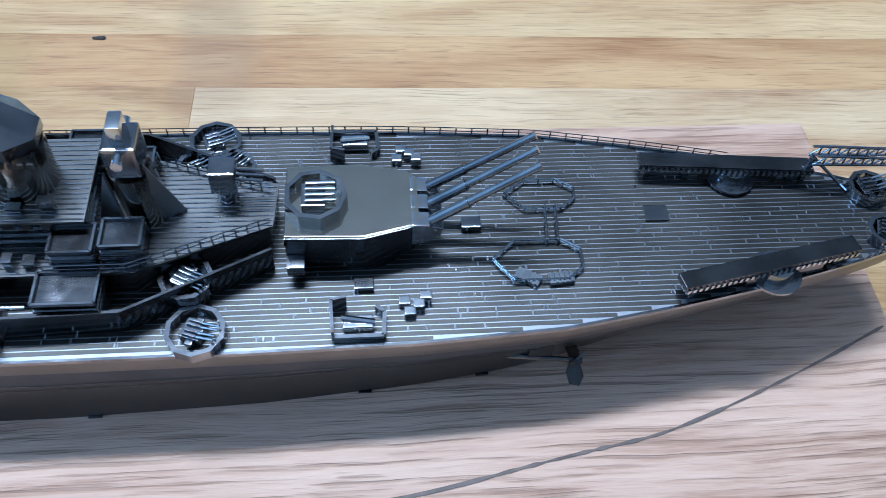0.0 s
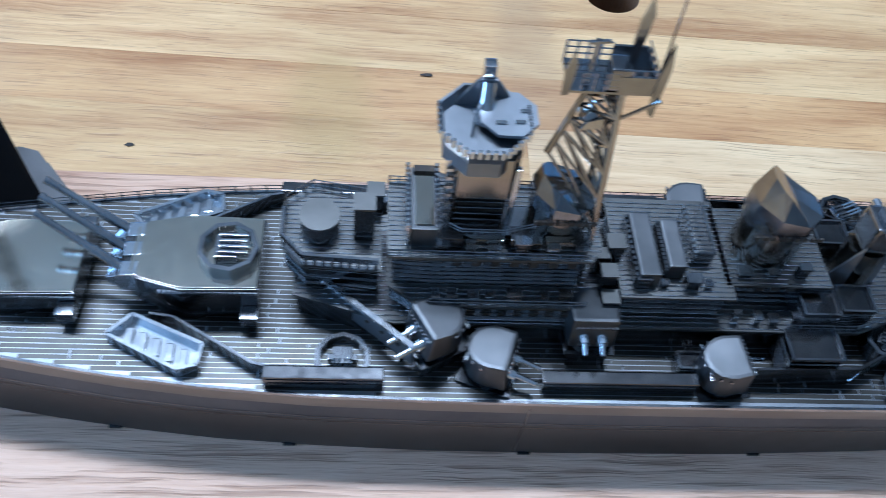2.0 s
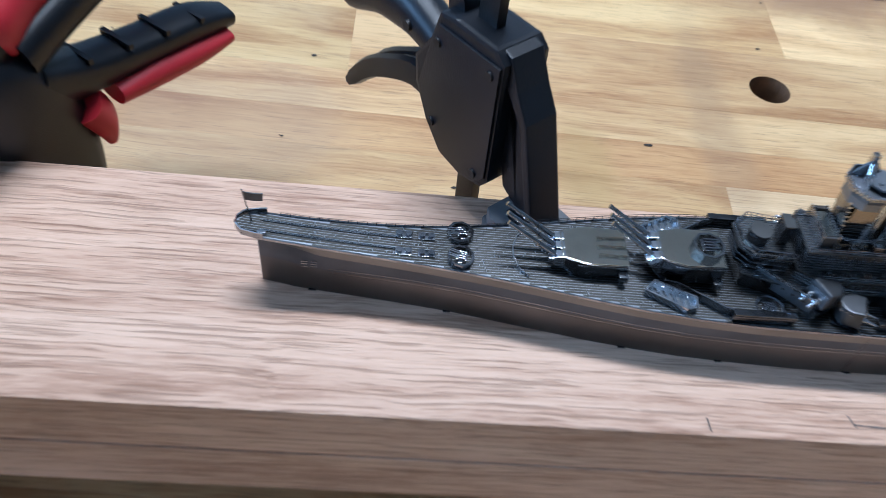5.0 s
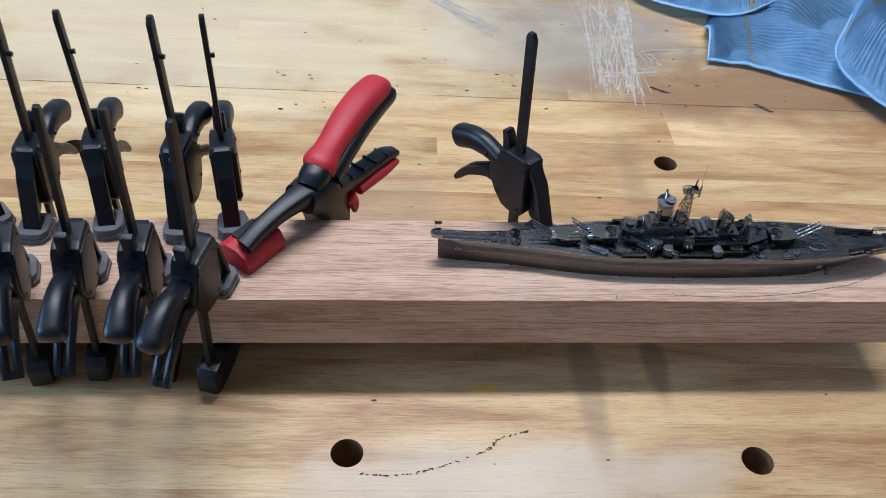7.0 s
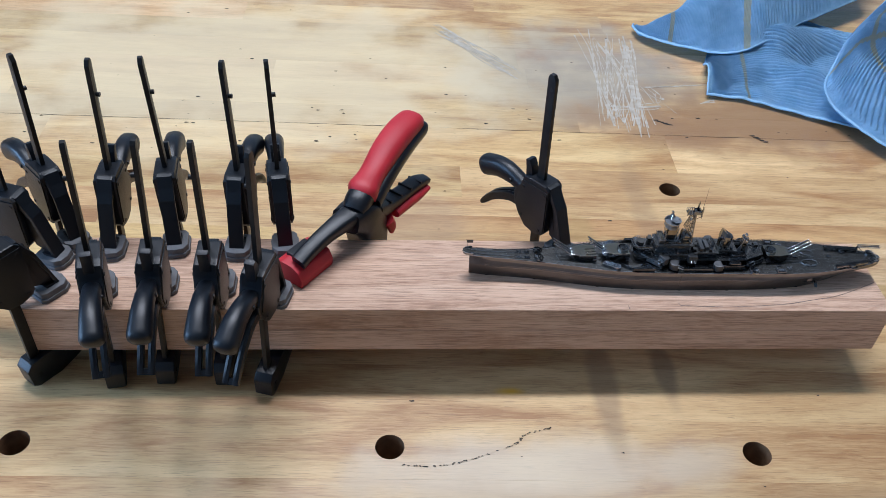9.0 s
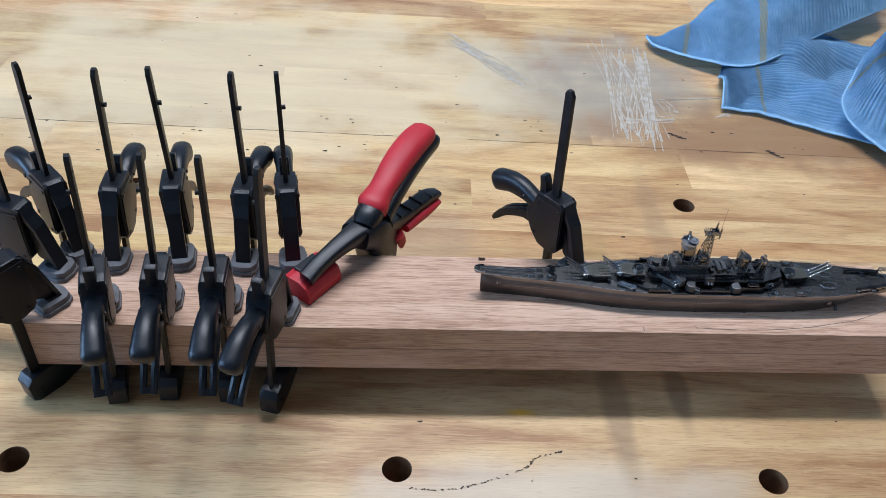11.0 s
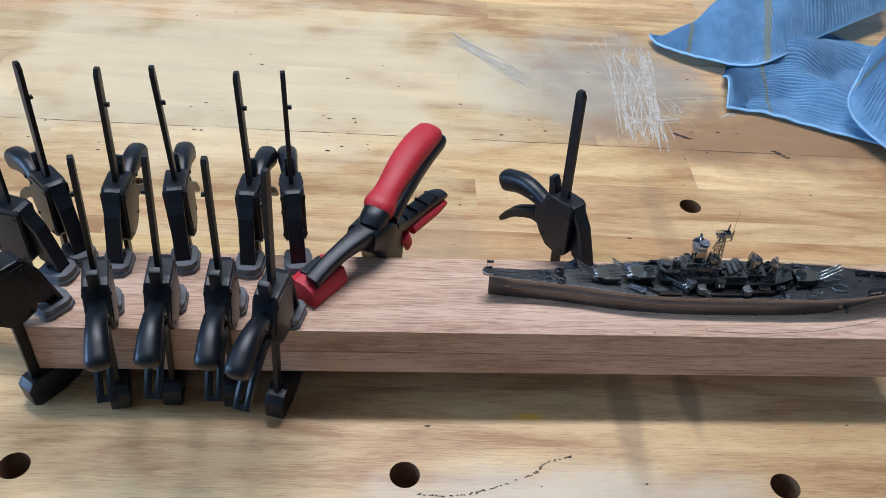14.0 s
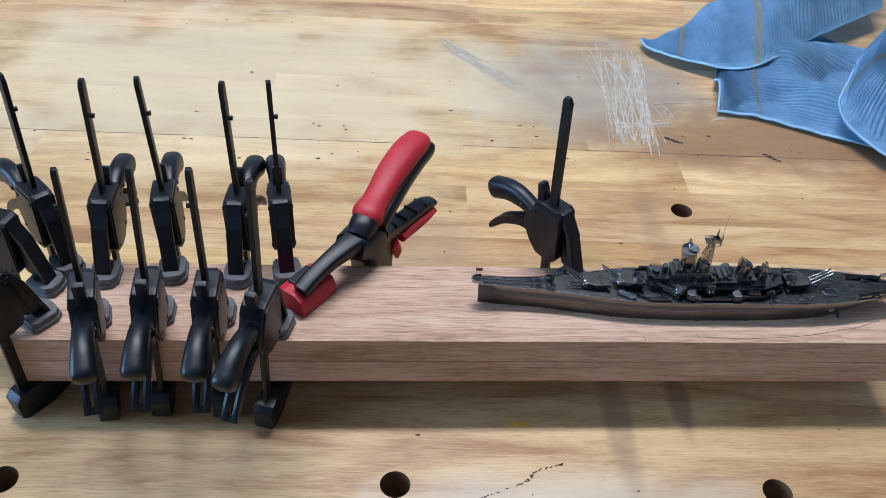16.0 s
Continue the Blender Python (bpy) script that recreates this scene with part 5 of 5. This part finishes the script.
# boats amidships, after director, small directors
for xa, xb, ya, yb in ((210.2, 213.0, -5.8, 4.4), (214.2, 216.6, -4.4, 3.4)):
    bm = bmesh.new()
    box(bm, xa, xb, ya, yb, 26.0, 28.6, 0.3)
    t = mm_part("boat_case", bm, HOUSE, ship, "matt steel box with toothed edges", False)
    bm = bmesh.new()
    for i in range(12):
        y = ya + (yb - ya) * (i + 0.5) / 12
        box(bm, xa - 0.5, xa - 0.05, y - 0.25, y + 0.25, 26.1, 28.2)
    mm_part("frame", bm, STEEL, t, "", False)
bm = bmesh.new()
plates(bm, [(218.4, -2.0), (220.6, -2.0), (220.6, 6.4)], 26.0, 28.6, 0.3)
rack = mm_part("rack", bm, STEEL, ship, "", False)
for i in range(9):
    mm_part("rack_bar", box(bmesh.new(), 217.9, 218.4, -2 + i * 0.95, -1.5 + i * 0.95, 26.0, 28.4), BRIGHT, rack, "", False)
bm = bmesh.new()
rod(bm, (242.2, 0.2, 20.8), (242.0, 0.2, 29.0), 2.8, 2.6, 20)
d = mm_part("after_director", bm, REFLECT_TONE, ship, "after gun director on a tapered pedestal")
bm = bmesh.new()
box(bm, -1.9, 1.9, -2.2, 2.2, 29.6, 34.2, 0.4, Matrix.Translation((242, 0.2, 0)))
mm_part("director_house", bm, STEEL, d, "", False)
bm = bmesh.new()
box(bm, 241.2, 242.8, -1.2, 1.6, 34.0, 36.8, 0.3)
rod(bm, (242, -3.6, 33.2), (242, 3.8, 33.2), 0.65, n=12)
mm_part("rangefinder", bm, BRIGHT, d)
bm = bmesh.new()
prism(bm, [(0, 20.9), (3.8, 20.9), (0.6, 31.0)], -0.2, 0.2, "y", 0, Matrix.Translation((243.6, -1.6, 0)) @ Matrix.Rotation(radians(30), 4, "Z"))
prism(bm, [(0, 20.9), (3.8, 20.9), (0.6, 31.0)], -0.2, 0.2, "y", 0, Matrix.Translation((240.4, -2.6, 0)) @ Matrix.Rotation(radians(160), 4, "Z"))
mm_part("fin", bm, PALE, d, "", False)
bm = bmesh.new()
rod(bm, (251.8, 2.0, 20.8), (251.8, 2.0, 23.6), 1.3, n=12)
box(bm, 250.2, 253.4, 0.6, 3.6, 23.2, 26.8, 0.3)
for y in (1.2, 2.0, 2.8):
    rod(bm, (253.2, y, 25.4), (256.6, y, 25.0), 0.22, n=6)
mm_part("small_director", bm, STEEL, ship, "", False)
quad_gun(251.0, 10.0, 16, 3.4, 40)

# after deck: breakwater rails, catapults, crane, stern guns
bm = bmesh.new()
for ox, oy, w, d_ in ((284.8, -9.2, 11.5, 6.2), (287.5, 2.2, 9.5, 5.0)):
    pts = [(ox + 2.4, oy), (ox + w - 2.2, oy), (ox + w, oy + 1.8), (ox + w, oy + d_ - 1.6), (ox + w - 2.4, oy + d_), (ox + 3.0, oy + d_), (ox, oy + d_ * 0.55), (ox + 2.4, oy)]
    rail(bm, pts, 16, 0.9, 1.8, 0.14, 2)
rail(bm, [(292.2, -3.2), (292.6, 2.4)], 16, 1.2, 1.0, 0.16, 2)
rail(bm, [(293.6, -3.2), (294.0, 2.4)], 16, 1.2, 1.0, 0.16, 2)
mm_part("breakwater_rail", bm, BRIGHT, ship, "thin bent wire rails on the after deck", False)
for x, y, t in ((289.0, -8.6, -30), (293.2, -8.9, 5)):
    bm = bmesh.new()
    m = Matrix.Translation((x, y, 16)) @ Matrix.Rotation(radians(t), 4, "Z")
    box(bm, -1.6, 1.6, -0.8, 0.8, 0, 0.7, 0, m)
    for i in range(5):
        box(bm, -1.5 + 0.65 * i, -1.2 + 0.65 * i, -0.8, 0.8, 0.7, 0.85, 0, m)
    mm_part("grating", bm, BRIGHT, ship, "", False)


def catapult(p, q, z):
    p, q = Vector((*p, z)), Vector((*q, z))
    L = (q - p).length
    m = Matrix.Translation(p) @ Matrix.Rotation(math.atan2(q.y - p.y, q.x - p.x), 4, "Z")
    bm = bmesh.new()
    box(bm, 0, L, -1.2, 1.2, 2.0, 3.0, 0.12, m)
    box(bm, L * 0.35, L * 0.8, -1.35, -1.0, 0.6, 2.2, 0, m)
    c = mm_part("catapult", bm, DARK, ship, "dark steel aircraft catapult girder", False)
    bm = bmesh.new()
    for i in range(int(L / 0.8)):
        for y in (-1.3, 1.3):
            box(bm, 0.3 + 0.8 * i, 0.7 + 0.8 * i, y - 0.1, y + 0.1, 1.8, 2.5, 0, m)
    mm_part("lug", bm, BRIGHT, c, "", False)
    bm = bmesh.new()
    rod(bm, m @ Vector((L * 0.55, 0, 0 - z + 16)), m @ Vector((L * 0.55, 0, 2.0)), 2.6, 2.2, 20)
    rod(bm, m @ Vector((L * 0.55, -0.4, 0.2)), m @ Vector((L * 0.55, -0.4, 0.6)), 3.4, 3.4, 24)
    mm_part("pivot", bm, STEEL, c)
    bm = bmesh.new()
    for f in (0.06, 0.28, 0.9):
        box(bm, L * f - 0.5, L * f + 0.5, -1.0, 1.0, 16 - z, 2.0, 0.1, m)
    mm_part("trestle", bm, STEEL, c, "", False)


catapult((307.6, -11.6), (332.0, -6.6), 16)
catapult((306.4, 8.6), (330.5, 6.8), 16)
bm = bmesh.new()
a, b = Vector((329.8, 6.8, 20.0)), Vector((344.8, 4.8, 21.6))
for dy, dz in ((-0.9, 0), (0.9, 0), (-0.9, 1.7), (0.9, 1.7)):
    rod(bm, a + Vector((0, dy, dz)), b + Vector((0, dy, dz * 0.6)), 0.2, n=6)
for i in range(12):
    p, q = a.lerp(b, i / 12), a.lerp(b, (i + 1) / 12)
    for dy in (-0.9, 0.9):
        rod(bm, p + Vector((0, dy, 0)), q + Vector((0, dy, 1.4)), 0.14, n=5)
        rod(bm, q + Vector((0, dy, 0)), q + Vector((0, dy, 1.4)), 0.14, n=5)
crane = mm_part("crane", bm, STEEL, ship, "lattice aircraft crane over the stern", False)
bm = bmesh.new()
rod(bm, (330.0, 6.8, 16.0), (330.0, 6.8, 20.4), 0.5, n=8)
rod(bm, (336.0, 4.2, 15.8), (330.4, 6.6, 20.2), 0.25, n=6)
mm_part("crane_post", bm, STEEL, crane)
quad_gun(338.4, 4.0, 16, 2.9, 10)
quad_gun(338.2, -3.6, 16, 2.7, -20)
bm = rail(bmesh.new(), [(334, -7.4), (340, -5.4), (343.4, -2.8), (343.4, 2.8), (340, 5.4)], 16, 1.3, 1.0)
mm_part("stern_rail", bm, STEEL, ship, "", False)
mm_part("stern_block", box(bmesh.new(), 341.5, 344.2, -1.5, 1.5, 14.5, 17.4, 0.3), BRIGHT, ship)

# propeller and shaft under the counter
for s in (-1, 1):
    bm = rod(bmesh.new(), (282.0, s * 13.4, 6.0), (295.4, s * 15.2, 6.4), 0.35, n=8)
    shaft = mm_part("propeller_shaft", bm, DARK, ship)
    bm = bmesh.new()
    for k in range(3):
        m = Matrix.Translation((295.6, s * 15.3, 6.4)) @ Matrix.Rotation(radians(120 * k + 20), 4, "X") @ Matrix.Rotation(radians(35), 4, "Z")
        prism(bm, [(-0.7, 0.2), (0.7, 0.2), (1.3, 2.0), (0.8, 3.4), (-0.6, 3.4), (-1.1, 1.8)], -0.15, 0.15, "y", 0, m)
    rod(bm, (294.8, s * 15.2, 6.4), (296.6, s * 15.4, 6.45), 0.7, 0.4, 10)
    mm_part("propeller", bm, DARK, shaft, "", False)
    bm = plates(bmesh.new(), [(289.5, s * 14.4), (292.5, s * 14.6)], 6.0, 13.0, 0.4)
    mm_part("shaft_bracket", bm, DARK, shaft, "", False)

# deck planking: one strip a plank, with a bright joint between
i = 0
y = -17.6
while y < 17.4:
    reach = max(abs(y), abs(y + 0.6)) + 0.25
    ok = [x for x in np.linspace(48, 343, 591) if spline(x, STATIONS, HALF) > reach]
    if ok:
        x0, x1 = ok[0], ok[-1]
        stops = [x0] + [x for x in (60, 68, 76, 84, 92, 100, 105) if x0 < x < x1] + [x1]
        bm = bmesh.new()
        last = None
        for x in stops:
            z = deck_z(x)
            row = [bm.verts.new(v) for v in ((x, y, z - 0.16), (x, y + 0.03, z - 0.05), (x, y + 0.59, z - 0.05), (x, y + 0.62, z - 0.16))]
            if last:
                for j in range(3):
                    bm.faces.new((last[j], row[j], row[j + 1], last[j + 1]))
            else:
                bm.faces.new(row)
            last = row
        bm.faces.new(last)
        mm_part("plank", bm, DECK, deck, "", False)
    y += 0.755
rng = random.Random(11)
bm = bmesh.new()
for i in range(1500):
    x = rng.uniform(62, 338)
    k = rng.randrange(46)
    y = -17.6 + 0.755 * k
    if spline(x, STATIONS, HALF) > abs(y) + 1.2 and (x > 262 or x < 166 or abs(y) > 9):
        box(bm, x, x + 0.22, y + 0.0, y + 0.6, deck_z(x) - 0.07, deck_z(x) - 0.01)
tagged(mm_part("butt_joint", bm, BRIGHT, deck, "", False), kind="stuff")

# ---- the towel ----
towel = thing("towel", "crumpled light blue ribbed terry towel with faded yellow bands", "towel", pose(0, 0, 0))


def cloth(name, near_pts, far_pts, lift, seed, pitch_u, pitch_v, bands, nu=240, nv=150):
    """A piece of cloth between a near and a far edge, with soft folds, a ribbed face and a rolled hem."""
    near, far = smooth_curve(near_pts, nu), smooth_curve(far_pts, nu)
    bm = bmesh.new()
    grid = []
    for i in range(nu):
        col = []
        u = i / (nu - 1)
        for j in range(nv):
            v = j / (nv - 1)
            p = near[i].lerp(far[i], v)
            rim = min(1, 5 * min(u, v, 1 - v) + 0.1)
            z = lift(u, v) + 0.034 * rim * noise.noise(Vector((p.x * 9 + seed, p.y * 9, seed))) + 0.013 * rim * noise.noise(Vector((p.x * 24, p.y * 24, seed)))
            bend = 0.5 * noise.noise(Vector((p.x * 12, p.y * 12, seed + 5)))
            wave = abs(math.sin(math.pi * (pitch_u * u + pitch_v * v + bend)))
            hem = min(1.0, max(0.0, (min(v, u) - 0.035) * 60))
            z += 0.0036 * hem * (wave ** 0.7 - 0.6) + 0.0008 * noise.noise(Vector((p.x * 420, p.y * 420, seed)))
            col.append(bm.verts.new((p.x, p.y, max(z, 0.0040 + 0.0022 * hem * wave ** 0.7 + 0.0006 * math.sin(37 * u)) + p.z)))
        grid.append(col)
    for i in range(nu - 1):
        for j in range(nv - 1):
            f = bm.faces.new((grid[i][j], grid[i + 1][j], grid[i + 1][j + 1], grid[i][j + 1]))
            u, v = i / nu, j / nv
            f.material_index = int(any(abs((u if k == "u" else v) - c) < w for k, c, w in bands))
    hems = [[q.co.copy() for q in grid[0]], [c[0].co.copy() for c in grid]]
    bmesh.ops.solidify(bm, geom=bm.faces[:], thickness=0.002)
    ob = part(name, bm, TOWEL, towel, smooth=True)
    ob.data.materials.append(TOWEL_BAND)
    for line in hems:
        bm = bmesh.new()
        step = max(1, len(line) // 60)
        pts = [Vector((q.x, q.y, max(q.z, 0.0022) + 0.0006)) for q in line[::step]]
        sweep(bm, pts, [0.0042] * len(pts), [0.0024] * len(pts), 8, Vector((0.55, 0.83, 0)).normalized())
        part("hem", bm, TOWEL_HEM, ob, smooth=True)
    return ob


cloth("lower_fold", [(0.3386, 0.3748, 0), (0.3737, 0.3691, 0), (0.3974, 0.3582, 0), (0.4332, 0.339, 0), (0.4742, 0.3166, 0), (0.53, 0.29, 0)], [(0.349, 0.430, 0), (0.385, 0.50, 0), (0.44, 0.54, 0), (0.50, 0.54, 0), (0.56, 0.52, 0), (0.62, 0.50, 0)],
      lambda u, v: 0.004 + 0.028 * math.sin(math.pi * min(1, v * 0.9)) * min(1, 1.0 * u + 0.55) * (1 - 0.85 * min(1, max(0, (u - 0.50) * 4))), 3.1, 4.0, 44.0, [("u", 0.27, 0.012)], 130, 420)
cloth("upper_fold", [(0.288, 0.5175, 0.004), (0.294, 0.494, 0.001), (0.3225, 0.469, 0), (0.3627, 0.4479, 0), (0.3997, 0.4438, 0.006), (0.4504, 0.4747, 0.012), (0.5358, 0.538, 0.012), (0.60, 0.58, 0.012)], [(0.2905, 0.522, 0.004), (0.303, 0.512, 0.003), (0.331, 0.520, 0.004), (0.382, 0.575, 0.006), (0.43, 0.63, 0.01), (0.50, 0.69, 0.02), (0.58, 0.75, 0.03), (0.64, 0.80, 0.03)],
      lambda u, v: 0.010 * min(1, 3 * u) + 0.005 + 0.040 * math.sin(math.pi * v) * min(1, 1.8 * u), 7.7, 104.0, 14.0, [("u", 0.57, 0.013), ("u", 0.28, 0.009)], 900, 90)
cloth("outer_fold", [(0.5728, 0.509, 0.03), (0.5068, 0.4357, 0.030), (0.4625, 0.3729, 0.028), (0.4472, 0.3477, 0.016), (0.4565, 0.321, 0.003), (0.4869, 0.2694, 0), (0.53, 0.235, 0)], [(0.64, 0.52, 0.03), (0.61, 0.47, 0.03), (0.59, 0.43, 0.03), (0.59, 0.39, 0.03), (0.61, 0.35, 0.03), (0.64, 0.31, 0.03), (0.68, 0.27, 0.02)],
      lambda u, v: 0.008 + 0.034 * math.sin(math.pi * min(1, v * 0.85 + 0.06)), 12.3, 50.0, 24.0, [("v", 0.30, 0.022), ("u", 0.40, 0.020)], 520, 240)

# ---- marks on the beam and the bench ----
rng = random.Random(21)
bm = bmesh.new()
curve = smooth_curve([(0.3440, 0.0287, 0), (0.3324, 0.0234, 0), (0.3201, 0.0183, 0), (0.3079, 0.0140, 0), (0.2968, 0.0118, 0), (0.2891, 0.0103, 0), (0.2729, 0.0071, 0), (0.2500, 0.0048, 0), (0.2250, 0.0040, 0), (0.1965, 0.0052, 0)], 70)
ribbon(bm, curve, 0.00042, TOP + 0.00012, 0.5, rng)
tagged(part("pencil_line", bm, GRAPHITE), "curved dark pencil line drawn on the oak beam", "pencil mark")
bm = bmesh.new()
for x, y, a in ((0.1603, 0.0014, 95), (0.1965, 0.0045, 110)):
    d = Vector((math.cos(radians(a)), math.sin(radians(a)))) * 0.0035
    ribbon(bm, [(x, y), (x + d.x, y + d.y)], 0.0004, TOP + 0.00012)
tagged(part("pencil_tick", bm, GRAPHITE), "short pencil ticks near the beam's edge", "pencil mark")


def speckle(bm, p, r, z):
    n = 7
    pts = [bm.verts.new((p[0] + r * rng.uniform(0.5, 1.4) * math.cos(2 * math.pi * i / n) * 1.8, p[1] + r * rng.uniform(0.4, 1.0) * math.sin(2 * math.pi * i / n), z)) for i in range(n)]
    bm.faces.new(pts)


bm = bmesh.new()
for p in smooth_curve([(0.0076, -0.0755, 0), (0.0286, -0.0771, 0), (0.0546, -0.0715, 0), (0.0818, -0.0609, 0), (0.0903, -0.0533, 0), (0.1083, -0.0480, 0)], 70):
    if rng.random() < 0.62:
        for _ in range(2):
            speckle(bm, (p.x + rng.uniform(-0.0008, 0.0008), p.y + rng.uniform(-0.0006, 0.0006)), 0.00042, 0.00030)
tagged(part("scorch_marks", bm, CHAR_AND_GAP), "dotted curve of black scorch marks on the bench", "scorch mark", kind="stuff")
bm = bmesh.new()
for _ in range(150):
    x, y = rng.uniform(-0.4, 0.62), rng.choice((rng.uniform(0.2, 0.6), rng.gauss(0.31, 0.02), rng.uniform(-0.1, 0.6)))
    if -0.02 < y < 0.09:
        continue
    speckle(bm, (x, y), rng.choice((0.0004, 0.0006, 0.0008, 0.0011)), 0.00028)
for x, y in ((0.0216, 0.3097), (0.0972, 0.318), (-0.0673, 0.283), (0.318, 0.335)):
    speckle(bm, (x, y), 0.0014, 0.0003)
for x, y, a in ((0.2784, 0.3263, -0.7), (0.3712, 0.3000, -1.0)):
    for i in range(5):
        speckle(bm, (x + (i - 2) * 0.0026, y + a * (i - 2) * 0.0026), 0.0016, 0.0003 + 0.00002 * i)
tagged(part("bench_specks", bm, CHAR_AND_GAP), "dark specks, nicks and glue crumbs on the bench", "specks", kind="stuff")
bm = bmesh.new()
for a, b, n, spread in (((0.0684, 0.5014), (0.131, 0.4164), 12, 0.006), ((0.2440, 0.495), (0.2270, 0.330), 13, 0.012), ((0.258, 0.490), (0.240, 0.325), 18, 0.012), ((0.282, 0.495), (0.252, 0.325), 7, 0.006), ((0.278, 0.385), (0.287, 0.36), 6, 0.006), ((0.2733, 0.3929), (0.3558, 0.4039), 2, 0.0008), ((0.24, 0.352), (0.285, 0.356), 5, 0.003), ((0.06, 0.52), (0.10, 0.47), 6, 0.004), ((0.33, 0.365), (0.345, 0.372), 3, 0.002)):
    for _ in range(n):
        p = Vector((a[0] + rng.gauss(0, spread), a[1] + rng.gauss(0, spread), 0))
        q = Vector((b[0] + rng.gauss(0, spread), b[1] + rng.gauss(0, spread), 0))
        mid = p.lerp(q, rng.uniform(0.3, 0.7)) + Vector((rng.gauss(0, spread * 0.6), rng.gauss(0, spread * 0.6), 0))
        ribbon(bm, smooth_curve([p, mid, q], 14), rng.uniform(0.0004, 0.0017), 0.00025 + rng.uniform(0, 0.00008), 0.7, rng)
tagged(part("scratches", bm, SCUFF), "pale bundle of scratches worn into the bench top", "scratches", kind="stuff")

bm = bmesh.new()
c, n_ = math.cos(radians(YAW)), math.sin(radians(YAW))
for xa, xb in ((-0.60, -0.20), (-0.17, 0.03), (0.06, 0.62)):
    pts = [(xa + (xb - xa) * i / 30, 0.3105 + 0.0003 * math.sin(i * 1.7)) for i in range(31)]
    ribbon(bm, [(x * c - y * n_, x * n_ + y * c) for x, y in pts], 0.00032, 0.00026, 0.6, rng)
tagged(part("open_seam", bm, CHAR_AND_GAP), "dark open glue seam along the bench staves", "seam", kind="stuff")
